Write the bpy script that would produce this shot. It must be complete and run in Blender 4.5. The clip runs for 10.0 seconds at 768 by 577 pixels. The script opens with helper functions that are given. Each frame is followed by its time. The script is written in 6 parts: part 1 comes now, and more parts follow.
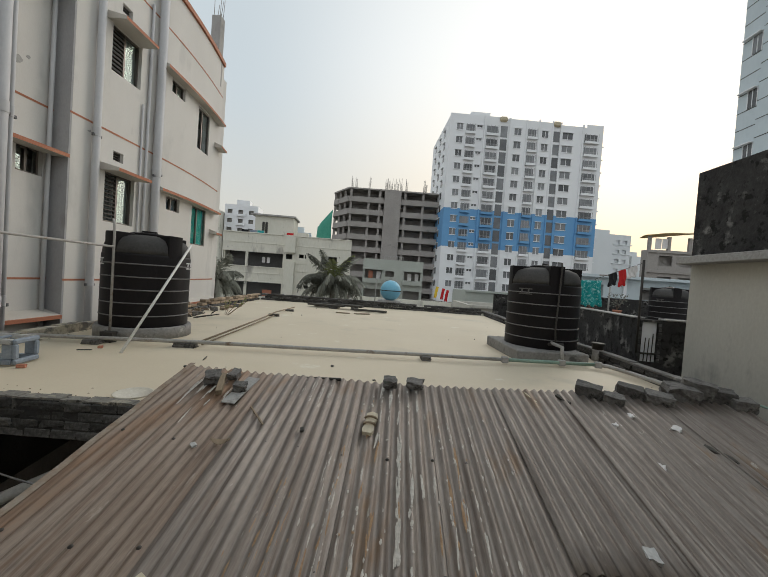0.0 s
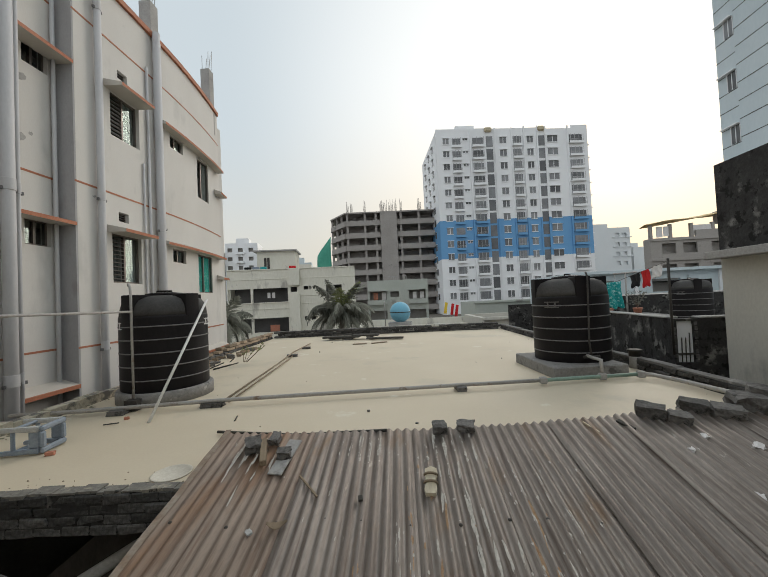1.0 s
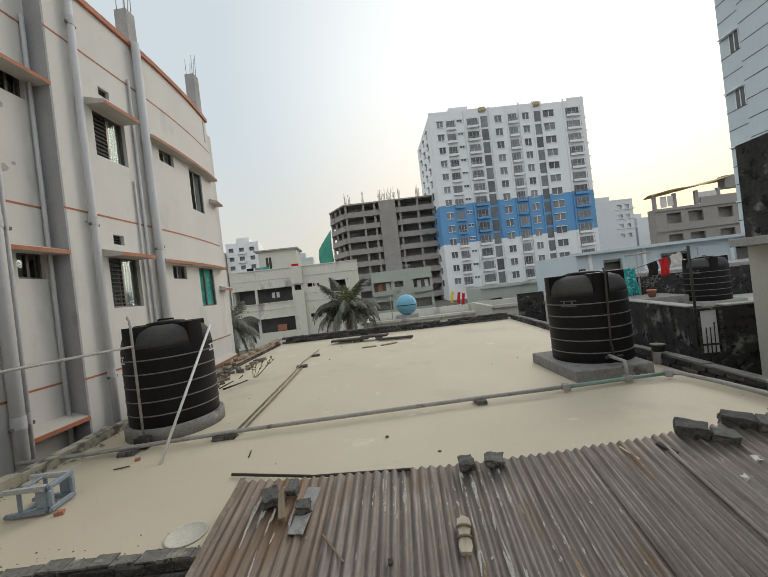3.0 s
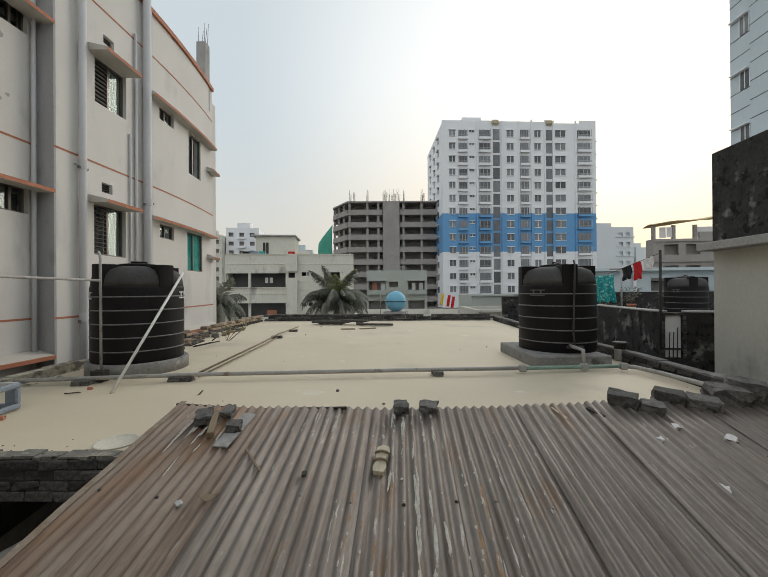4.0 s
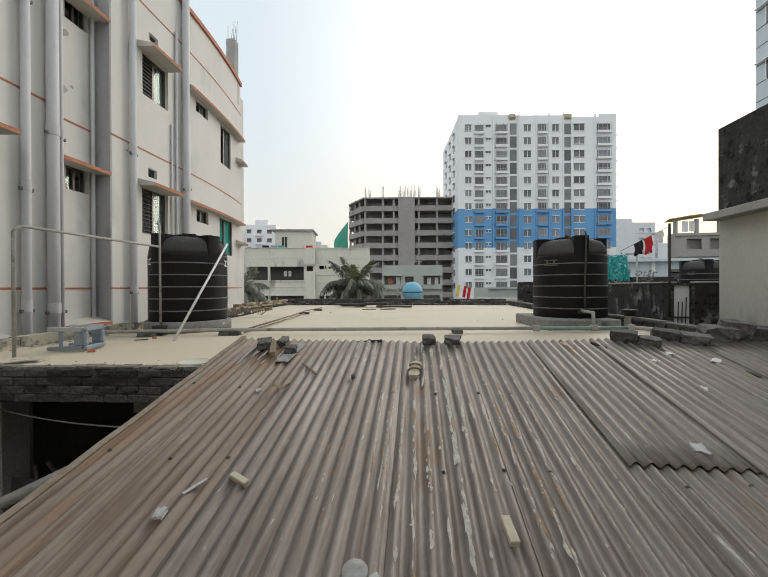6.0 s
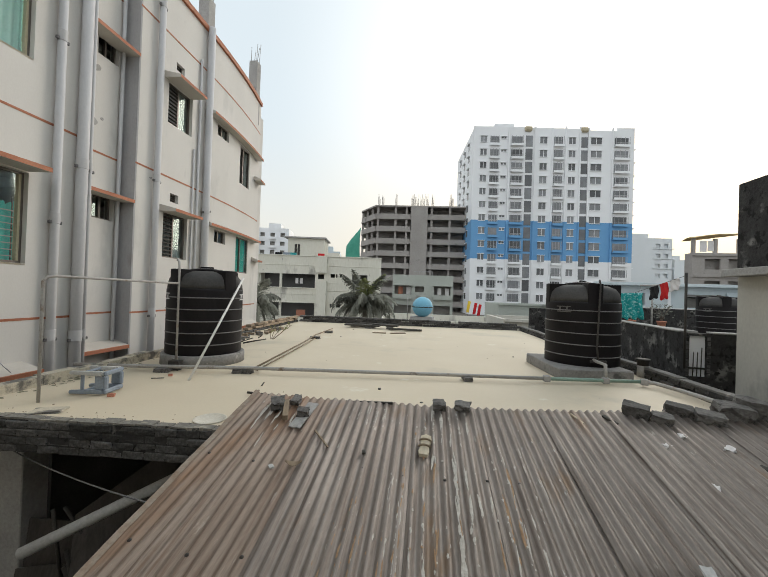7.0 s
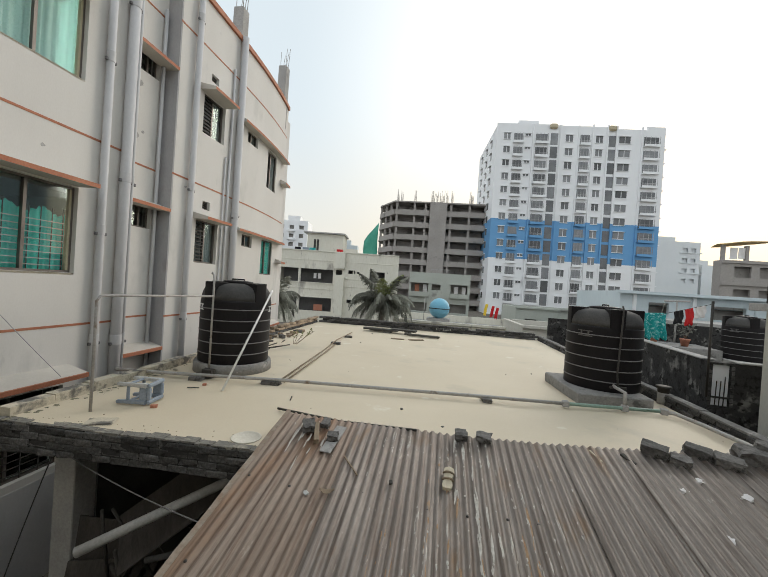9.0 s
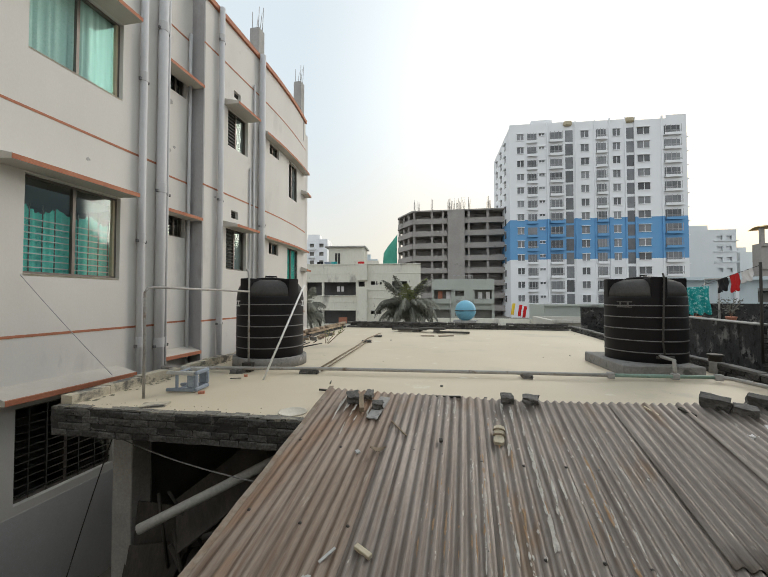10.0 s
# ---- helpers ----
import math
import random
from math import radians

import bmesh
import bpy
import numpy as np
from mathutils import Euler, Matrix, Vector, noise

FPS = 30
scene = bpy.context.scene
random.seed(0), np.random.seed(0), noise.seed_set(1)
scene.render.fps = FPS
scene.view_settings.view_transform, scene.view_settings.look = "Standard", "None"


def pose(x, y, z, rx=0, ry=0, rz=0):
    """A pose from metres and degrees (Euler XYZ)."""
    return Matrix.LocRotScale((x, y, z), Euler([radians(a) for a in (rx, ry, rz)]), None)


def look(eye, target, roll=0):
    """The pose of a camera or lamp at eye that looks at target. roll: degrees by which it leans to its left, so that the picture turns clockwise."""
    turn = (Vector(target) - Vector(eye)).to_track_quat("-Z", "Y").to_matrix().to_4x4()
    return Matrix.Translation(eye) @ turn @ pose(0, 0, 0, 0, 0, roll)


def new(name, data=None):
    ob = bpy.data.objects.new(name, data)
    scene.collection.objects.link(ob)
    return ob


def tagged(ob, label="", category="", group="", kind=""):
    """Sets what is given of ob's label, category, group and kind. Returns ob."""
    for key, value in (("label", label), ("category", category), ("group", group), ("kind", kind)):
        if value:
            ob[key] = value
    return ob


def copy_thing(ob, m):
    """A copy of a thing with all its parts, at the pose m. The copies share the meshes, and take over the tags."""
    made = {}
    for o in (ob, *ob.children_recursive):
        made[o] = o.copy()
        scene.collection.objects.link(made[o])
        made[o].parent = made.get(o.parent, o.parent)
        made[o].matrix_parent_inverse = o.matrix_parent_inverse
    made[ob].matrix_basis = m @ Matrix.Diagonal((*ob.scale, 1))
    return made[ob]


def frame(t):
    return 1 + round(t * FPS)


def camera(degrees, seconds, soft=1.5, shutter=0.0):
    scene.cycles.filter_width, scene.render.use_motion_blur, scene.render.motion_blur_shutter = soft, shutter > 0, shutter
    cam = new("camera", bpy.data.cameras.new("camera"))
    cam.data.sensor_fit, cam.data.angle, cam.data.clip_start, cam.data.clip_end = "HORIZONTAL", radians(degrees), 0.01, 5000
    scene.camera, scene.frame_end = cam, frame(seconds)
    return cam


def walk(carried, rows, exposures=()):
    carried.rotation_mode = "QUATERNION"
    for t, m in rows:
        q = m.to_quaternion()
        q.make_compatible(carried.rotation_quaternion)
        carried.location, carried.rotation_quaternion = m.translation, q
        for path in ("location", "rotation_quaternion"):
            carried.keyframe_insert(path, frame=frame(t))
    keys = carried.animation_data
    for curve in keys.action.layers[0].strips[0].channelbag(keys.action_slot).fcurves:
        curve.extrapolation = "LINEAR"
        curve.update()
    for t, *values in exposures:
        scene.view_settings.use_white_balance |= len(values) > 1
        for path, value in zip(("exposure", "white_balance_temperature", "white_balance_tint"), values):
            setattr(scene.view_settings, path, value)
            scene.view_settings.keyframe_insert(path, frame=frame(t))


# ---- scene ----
cam = camera(92.8, 10.0, soft=0.6)
PATH = [
    (0, (1.088, 0.544, 1.126), (0.823, 2.526, 1.073), 4.1),
    (0.5, (0.948, 0.599, 1.181), (0.65, 2.576, 1.216), 0.0),
    (1, (0.803, 0.652, 1.317), (0.515, 2.63, 1.372), -2.7),
    (1.5, (0.809, 0.706, 1.479), (0.605, 2.695, 1.499), -1.6),
    (2, (0.804, 0.726, 1.689), (0.577, 2.713, 1.647), 1.4),
    (2.5, (0.709, 0.801, 1.798), (0.423, 2.78, 1.767), -5.1),
    (2.7, (0.708, 0.84, 1.766), (0.395, 2.815, 1.744), -7.2),
    (3.8, (0.986, 0.903, 1.288), (0.683, 2.88, 1.326), -2.3),
    (4, (1.075, 0.855, 1.156), (0.781, 2.834, 1.162), -0.4),
    (4.5, (1.257, 0.716, 0.81), (0.978, 2.696, 0.817), 7.2),
    (5, (1.196, 0.549, 0.58), (0.886, 2.525, 0.564), 1.4),
    (5.5, (1.05, 0.402, 0.55), (0.726, 2.376, 0.545), -1.0),
    (5.7, (1.001, 0.354, 0.586), (0.656, 2.324, 0.576), -1.1),
    (6.8, (0.993, 0.266, 1.127), (0.565, 2.22, 1.146), 1.9),
    (7, (0.963, 0.244, 1.267), (0.537, 2.198, 1.288), 1.9),
    (7.5, (0.898, 0.195, 1.549), (0.417, 2.136, 1.566), -0.7),
    (8, (0.882, 0.144, 1.703), (0.428, 2.092, 1.719), -1.1),
    (8.5, (0.882, 0.089, 1.749), (0.434, 2.038, 1.742), 2.0),
    (9, (0.847, 0.036, 1.657), (0.34, 1.97, 1.641), 3.9),
    (9.5, (0.71, -0.032, 1.447), (0.093, 1.871, 1.482), -3.6),
    (10, (0.742, -0.041, 1.191), (0.118, 1.859, 1.244), 0.0),
]
walk(cam, [(t, look(eye, target, roll)) for t, eye, target, roll in PATH],
     exposures=[(0.0, 0.27), (1.0, 0.33), (2.5, 0.37), (4.0, 0.31), (4.5, 0.3), (5.0, 0.36), (5.5, 0.58), (7.5, 0.64), (10.0, 0.6)])

# ---------------------------------------------------------------- world and light
SUN_AZ, SUN_EL = radians(26), radians(20)
world = bpy.data.worlds.new("hazy_evening_sky")
scene.world = world
world.use_nodes = True
wn, wl = world.node_tree.nodes, world.node_tree.links
wn.clear()
sky = wn.new("ShaderNodeTexSky")
sky.sky_type = "NISHITA"
sky.sun_disc = False
sky.sun_elevation, sky.sun_rotation = SUN_EL, SUN_AZ
sky.air_density, sky.dust_density, sky.ozone_density = 1.6, 6.0, 1.0
veil = wn.new("ShaderNodeMixRGB")
veil.blend_type = "MIX"
veil.inputs[0].default_value = 0.94
# the haze is brightest round the sun, blue grey away from it, warmer near the horizon
wtc = wn.new("ShaderNodeTexCoord")
toward = wn.new("ShaderNodeVectorMath")
toward.operation = "DOT_PRODUCT"
toward.inputs[1].default_value = (math.sin(SUN_AZ) * math.cos(SUN_EL), math.cos(SUN_AZ) * math.cos(SUN_EL), math.sin(SUN_EL))
wl.new(wtc.outputs["Generated"], toward.inputs[0])
split = wn.new("ShaderNodeSeparateXYZ")
wl.new(wtc.outputs["Generated"], split.inputs[0])


def haze(value, lo, hi, a, b):
    r = wn.new("ShaderNodeMapRange")
    r.interpolation_type = "SMOOTHSTEP"
    r.inputs["From Min"].default_value, r.inputs["From Max"].default_value = lo, hi
    wl.new(value, r.inputs["Value"])
    x = wn.new("ShaderNodeMixRGB")
    wl.new(r.outputs["Result"], x.inputs[0])
    for k, c in ((1, a), (2, b)):
        if isinstance(c, tuple):
            x.inputs[k].default_value = (*c, 1)
        else:
            wl.new(c, x.inputs[k])
    return x.outputs[0]


cool = haze(split.outputs["Z"], 0.0, 0.45, (4.6, 4.45, 4.0), (4.0, 4.5, 4.8))
cool = haze(toward.outputs["Value"], -0.4, 0.35, (6.1, 6.4, 6.6), cool)
warm = haze(split.outputs["Z"], 0.03, 0.55, (5.75, 5.1, 4.05), (6.7, 6.85, 6.8))
wl.new(haze(toward.outputs["Value"], 0.6, 0.985, cool, warm), veil.inputs[2])
back = wn.new("ShaderNodeBackground")
back.inputs["Strength"].default_value = 0.125
outw = wn.new("ShaderNodeOutputWorld")
wl.new(sky.outputs[0], veil.inputs[1])
wl.new(veil.outputs[0], back.inputs["Color"])
wl.new(back.outputs[0], outw.inputs["Surface"])

sun = new("sun", bpy.data.lights.new("sun", "SUN"))
sun.data.energy, sun.data.angle, sun.data.color = 1.5, radians(44), (1.0, 0.94, 0.86)
sun.matrix_world = look((0, 0, 0), (-math.sin(SUN_AZ) * math.cos(SUN_EL), -math.cos(SUN_AZ) * math.cos(SUN_EL), -math.sin(SUN_EL)))


# ---------------------------------------------------------------- materials
def surface(name, c1, c2, size=1.0, rough=0.8, metal=0.0, bump=0.15, grain=40.0, c3=None, stain=0.55, stain_size=3.0,
            stretch=(1, 1, 1), spread=0.25, vary=0.0, spec=0.28, speckle=0.35, c4=None, scratch=0.66, scratch_size=16.0,
            streak=None, streak_amount=0.5):
    """Two tones at a coarse and a fine scale, a third as stains, fine relief."""
    m = bpy.data.materials.new(name)
    m.use_nodes = True
    n, l = m.node_tree.nodes, m.node_tree.links
    b = n["Principled BSDF"]
    b.inputs["Roughness"].default_value, b.inputs["Metallic"].default_value = rough, metal
    b.inputs["Specular IOR Level"].default_value = spec
    tc = n.new("ShaderNodeTexCoord")
    mp = n.new("ShaderNodeMapping")
    mp.inputs["Scale"].default_value = stretch
    l.new(tc.outputs["Object"], mp.inputs["Vector"])

    def noisy(scale, detail):
        t = n.new("ShaderNodeTexNoise")
        t.inputs["Scale"].default_value, t.inputs["Detail"].default_value, t.inputs["Roughness"].default_value = scale, detail, 0.62
        l.new(mp.outputs[0], t.inputs["Vector"])
        return t

    def ramp(src, lo, hi):
        r = n.new("ShaderNodeMapRange")
        r.inputs["From Min"].default_value, r.inputs["From Max"].default_value = lo, hi
        l.new(src, r.inputs["Value"])
        return r.outputs["Result"]

    def mix(f, a, bcol):
        x = n.new("ShaderNodeMixRGB")
        for sock, val in ((0, f), (1, a), (2, bcol)):
            if isinstance(val, tuple):
                x.inputs[sock].default_value = (*val, 1)
            else:
                l.new(val, x.inputs[sock])
        return x.outputs[0]

    coarse, fine = noisy(1.0 / size, 6), noisy(grain, 4)
    col = mix(ramp(coarse.outputs["Fac"], 0.5 - spread, 0.5 + spread), c1, c2)
    speck = n.new("ShaderNodeMixRGB")
    speck.blend_type = "OVERLAY"
    speck.inputs[0].default_value = speckle
    l.new(col, speck.inputs[1])
    l.new(fine.outputs["Fac"], speck.inputs[2])
    col = speck.outputs[0]
    if c3:
        st = noisy(stain_size, 8)
        col = mix(ramp(st.outputs["Fac"], stain, stain + 0.1), col, c3)
    if c4:
        sc = noisy(scratch_size, 5)
        col = mix(ramp(sc.outputs["Fac"], scratch, scratch + 0.05), col, c4)
    if streak:
        sm = n.new("ShaderNodeMapping")
        sm.vector_type = "TEXTURE"
        sm.inputs["Rotation"].default_value = (0, 0, radians(5.71))
        sm.inputs["Scale"].default_value = (1, 32, 400)
        l.new(tc.outputs["Object"], sm.inputs["Vector"])
        sn = n.new("ShaderNodeTexNoise")
        sn.inputs["Scale"].default_value, sn.inputs["Detail"].default_value, sn.inputs["Roughness"].default_value = 30.0, 5, 0.7
        l.new(sm.outputs[0], sn.inputs["Vector"])
        f = ramp(sn.outputs["Fac"], 0.46, 0.66)
        f.node.inputs["To Max"].default_value = streak_amount
        col = mix(f, col, streak)
    if vary:
        oi = n.new("ShaderNodeObjectInfo")
        hsv = n.new("ShaderNodeHueSaturation")
        l.new(ramp(oi.outputs["Random"], 0, 1), hsv.inputs["Value"])
        rr = hsv.inputs["Value"].links[0].from_node
        rr.inputs["To Min"].default_value, rr.inputs["To Max"].default_value = 1 - vary, 1 + vary
        l.new(col, hsv.inputs["Color"])
        col = hsv.outputs[0]
    l.new(col, b.inputs["Base Color"])
    if bump:
        bp = n.new("ShaderNodeBump")
        bp.inputs["Strength"].default_value, bp.inputs["Distance"].default_value = bump, 0.02
        l.new(fine.outputs["Fac"], bp.inputs["Height"])
        l.new(bp.outputs[0], b.inputs["Normal"])
    return m


def glass(name, tint=(0.93, 0.97, 0.97), clear=0.75):
    m = bpy.data.materials.new(name)
    m.use_nodes = True
    n, l = m.node_tree.nodes, m.node_tree.links
    n.remove(n["Principled BSDF"])
    tr, gl, mx, fr = n.new("ShaderNodeBsdfTransparent"), n.new("ShaderNodeBsdfGlossy"), n.new("ShaderNodeMixShader"), n.new("ShaderNodeFresnel")
    tr.inputs[0].default_value = (*tint, 1)
    gl.inputs["Roughness"].default_value = 0.03
    fr.inputs["IOR"].default_value = 1.5
    l.new(fr.outputs[0], mx.inputs[0])
    l.new(tr.outputs[0], mx.inputs[1])
    l.new(gl.outputs[0], mx.inputs[2])
    l.new(mx.outputs[0], n["Material Output"].inputs["Surface"])
    return m


WALL_PAINT = surface("cream_wall_paint", (0.585, 0.563, 0.533), (0.66, 0.638, 0.605), 1.6, 0.85, bump=0.04, grain=60, speckle=0.1, c3=(0.53, 0.515, 0.49), stain=0.585, stain_size=0.8, stretch=(1, 1, 0.4), c4=(0.58, 0.56, 0.535), scratch=0.66, scratch_size=4.0)
PIPE_PAINT = surface("grey_painted_pipe", (0.44, 0.435, 0.44), (0.54, 0.535, 0.54), 0.5, 0.6, bump=0.03, speckle=0.1, c3=(0.40, 0.385, 0.37), stain=0.66, stain_size=4, stretch=(1, 1, 0.3))
RETURN_GREY = surface("darker_return_grey", (0.33, 0.325, 0.33), (0.42, 0.415, 0.42), 0.8, 0.9, speckle=0.15, bump=0.08, grain=30, c3=(0.31, 0.295, 0.295), stain=0.62, stain_size=1.6, stretch=(1, 1, 0.5))
CEMENT = surface("grey_cement", (0.30, 0.29, 0.28), (0.42, 0.41, 0.39), 0.6, 0.9, bump=0.3, grain=30, c3=(0.17, 0.165, 0.16), stain=0.6, stain_size=2.2)
ORANGE = surface("orange_trim_paint", (0.34, 0.12, 0.065), (0.44, 0.19, 0.11), 0.5, 0.7, bump=0.05, c3=(0.22, 0.09, 0.06), stain=0.62, stain_size=5)
SHADE_UNDER = surface("brown_grey_sunshade_paint", (0.46, 0.43, 0.39), (0.55, 0.52, 0.47), 0.5, 0.8, speckle=0.1, bump=0.05)
ROOF_SCREED = surface("pale_yellow_roof_screed", (0.555, 0.475, 0.352), (0.63, 0.555, 0.428), 2.6, 0.62, bump=0.015, grain=45, speckle=0.08, spec=0.36, c3=(0.50, 0.445, 0.345), stain=0.55, stain_size=0.45, c4=(0.66, 0.61, 0.50), scratch=0.63, scratch_size=1.4)
ROOF_SCREED_OLD = surface("old_roof_screed", (0.46, 0.41, 0.32), (0.54, 0.49, 0.39), 1.0, 0.9, bump=0.2, grain=40, c3=(0.14, 0.132, 0.12), stain=0.48, stain_size=3.5)
WORN_LIP = surface("worn_mossy_screed", (0.13, 0.125, 0.115), (0.25, 0.235, 0.205), 0.08, 0.95, bump=0.6, grain=35, speckle=0.5, c3=(0.40, 0.365, 0.29), stain=0.56, stain_size=6, c4=(0.05, 0.048, 0.045), scratch=0.6, scratch_size=9)
MOSS_BRICK = surface("dark_mossy_brick", (0.04, 0.039, 0.038), (0.135, 0.13, 0.125), 0.1, 0.95, bump=0.9, grain=38, speckle=0.75, c3=(0.30, 0.285, 0.26), stain=0.6, stain_size=9, vary=0.5, c4=(0.02, 0.019, 0.018), scratch=0.57, scratch_size=14.0)
RUBBLE_BRICK = surface("weathered_brick", (0.26, 0.19, 0.13), (0.34, 0.28, 0.21), 0.25, 0.95, bump=0.5, grain=25, c3=(0.14, 0.12, 0.10), stain=0.55, stain_size=5, vary=0.35)
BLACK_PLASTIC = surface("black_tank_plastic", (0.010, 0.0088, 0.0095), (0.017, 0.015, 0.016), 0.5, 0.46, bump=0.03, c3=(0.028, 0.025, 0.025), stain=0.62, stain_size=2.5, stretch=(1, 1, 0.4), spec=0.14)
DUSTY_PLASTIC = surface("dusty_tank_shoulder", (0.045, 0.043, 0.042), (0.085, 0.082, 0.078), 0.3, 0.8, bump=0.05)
TIN = surface("weathered_corrugated_tin", (0.19, 0.163, 0.144), (0.315, 0.277, 0.246), 0.5, 0.5, 0.36, bump=0.05, grain=45, c3=(0.235, 0.160, 0.105), stain=0.585, stain_size=2.6, stretch=(1.6, 0.3, 1), vary=0.06, speckle=0.3, c4=(0.43, 0.395, 0.345), scratch=0.66, scratch_size=15.0, streak=(0.115, 0.086, 0.068), streak_amount=0.8)
TIN_DARK = surface("rusted_corrugated_tin", (0.215, 0.163, 0.127), (0.325, 0.266, 0.22), 0.5, 0.54, 0.26, bump=0.05, speckle=0.3, grain=45, c3=(0.265, 0.168, 0.108), stain=0.53, stain_size=1.6, stretch=(2.2, 0.3, 1), vary=0.05, c4=(0.40, 0.345, 0.29), scratch=0.66, scratch_size=13.0, streak=(0.13, 0.078, 0.05), streak_amount=0.8)
STEEL_PIPE = surface("galvanised_pipe", (0.31, 0.295, 0.275), (0.43, 0.415, 0.395), 0.3, 0.65, 0.15, bump=0.1, c3=(0.20, 0.15, 0.11), stain=0.58, stain_size=6)
WHITE_PIPE = surface("white_plastic_pipe", (0.66, 0.65, 0.62), (0.74, 0.73, 0.70), 0.4, 0.45, bump=0.02)
GREEN_PIPE = surface("green_plastic_pipe", (0.20, 0.30, 0.25), (0.27, 0.37, 0.31), 0.4, 0.5, bump=0.02)
ROCK = surface("dark_broken_concrete", (0.085, 0.08, 0.076), (0.23, 0.22, 0.207), 0.12, 0.95, bump=0.7, grain=35, c3=(0.035, 0.033, 0.03), stain=0.55, stain_size=9, vary=0.25)
WOOD = surface("weathered_wood", (0.20, 0.15, 0.10), (0.30, 0.24, 0.17), 0.1, 0.85, bump=0.3, stretch=(1, 0.2, 1))
PALE_WOOD = surface("pale_wood_offcut", (0.52, 0.46, 0.34), (0.60, 0.54, 0.42), 0.1, 0.8, bump=0.2, stretch=(1, 0.2, 1))
# near-black base colour standing in for shade under the slab; also on timber
DARK = surface("underroof_shade_and_timber", (0.045, 0.043, 0.042), (0.085, 0.081, 0.077), 0.4, 0.9, bump=0.3)
METAL_DARK = surface("dark_window_metal", (0.04, 0.037, 0.034), (0.075, 0.068, 0.06), 0.3, 0.65, 0.15, bump=0.05)
ALU = surface("bronze_aluminium_frame", (0.13, 0.11, 0.10), (0.19, 0.17, 0.15), 0.3, 0.4, 0.5, bump=0.03)
YELLOWED = surface("yellowed_frame_strip", (0.42, 0.36, 0.24), (0.50, 0.44, 0.32), 0.3, 0.6, bump=0.03)
CURTAIN = surface("green_curtain", (0.05, 0.45, 0.38), (0.10, 0.58, 0.49), 0.2, 0.85, bump=0.1)
# pale teal cloth that paints the sky mirrored in the upper pane
SKY_TEAL_CURTAIN = surface("teal_curtain_with_sky_reflection", (0.46, 0.64, 0.59), (0.54, 0.70, 0.65), 0.4, 0.85, bump=0.1)
DIM_BLIND = surface("grey_window_blind", (0.20, 0.22, 0.215), (0.27, 0.29, 0.28), 0.4, 0.85, bump=0.1)
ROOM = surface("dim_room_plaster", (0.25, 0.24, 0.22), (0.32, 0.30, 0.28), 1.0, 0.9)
PANE = glass("window_glass")


def coated_glass(name, tint, share):
    """Tinted, mirror coated sliding window glass."""
    m = bpy.data.materials.new(name)
    m.use_nodes = True
    n, l = m.node_tree.nodes, m.node_tree.links
    n.remove(n["Principled BSDF"])
    tr, gl, mx = n.new("ShaderNodeBsdfTransparent"), n.new("ShaderNodeBsdfGlossy"), n.new("ShaderNodeMixShader")
    tr.inputs[0].default_value = (0.9, 0.95, 0.94, 1)
    gl.inputs["Color"].default_value = (*tint, 1)
    gl.inputs["Roughness"].default_value = 0.05
    mx.inputs[0].default_value = share
    l.new(tr.outputs[0], mx.inputs[1])
    l.new(gl.outputs[0], mx.inputs[2])
    l.new(mx.outputs[0], n["Material Output"].inputs["Surface"])
    return m


COATED = coated_glass("coated_window_glass", (0.72, 0.84, 0.82), 0.11)
COATED_UPPER = coated_glass("upper_window_glass", (0.40, 0.80, 0.72), 0.08)
GROUND = surface("dusty_ground", (0.13, 0.115, 0.095), (0.20, 0.18, 0.15), 4.0, 0.95, bump=0.4, grain=8, c3=(0.07, 0.065, 0.06), stain=0.56, stain_size=0.7)
WHITE_PAINT = surface("white_tower_paint", (0.76, 0.77, 0.78), (0.82, 0.83, 0.84), 6, 0.8, bump=0.0, grain=4, speckle=0.08, c3=(0.60, 0.61, 0.62), stain=0.66, stain_size=0.2, stretch=(1, 1, 0.3))
BLUE_PAINT = surface("blue_tower_paint", (0.13, 0.31, 0.55), (0.16, 0.36, 0.60), 6, 0.8, bump=0.0, grain=4, speckle=0.08)
RAW_CONCRETE = surface("raw_concrete_frame", (0.29, 0.268, 0.25), (0.36, 0.338, 0.317), 3, 0.95, bump=0.0, grain=4, speckle=0.15, c3=(0.19, 0.18, 0.17), stain=0.6, stain_size=0.4)
CREAM_FAR = surface("cream_house_paint", (0.60, 0.58, 0.50), (0.70, 0.675, 0.585), 2.0, 0.85, bump=0.0, grain=6, speckle=0.2, c3=(0.37, 0.35, 0.31), stain=0.57, stain_size=0.55, stretch=(1, 1, 0.35), c4=(0.30, 0.285, 0.26), scratch=0.64, scratch_size=2.2)
GREENISH = surface("greenish_grey_house_paint", (0.37, 0.39, 0.35), (0.44, 0.46, 0.42), 3, 0.85, bump=0.0, grain=6, speckle=0.1, c3=(0.28, 0.28, 0.26), stain=0.6, stain_size=0.4)
PALE_BLUE = surface("pale_blue_house_paint", (0.50, 0.57, 0.60), (0.58, 0.64, 0.66), 3, 0.85, bump=0.0, grain=6, speckle=0.1, c3=(0.44, 0.48, 0.50), stain=0.64, stain_size=0.4, stretch=(1, 1, 0.4))
# distance haze mixed into the wall colour of the farthest blocks
HAZE_GREY = surface("haze_paled_grey", (0.62, 0.65, 0.66), (0.68, 0.70, 0.71), 5, 0.9, bump=0.0, grain=3, speckle=0.05)
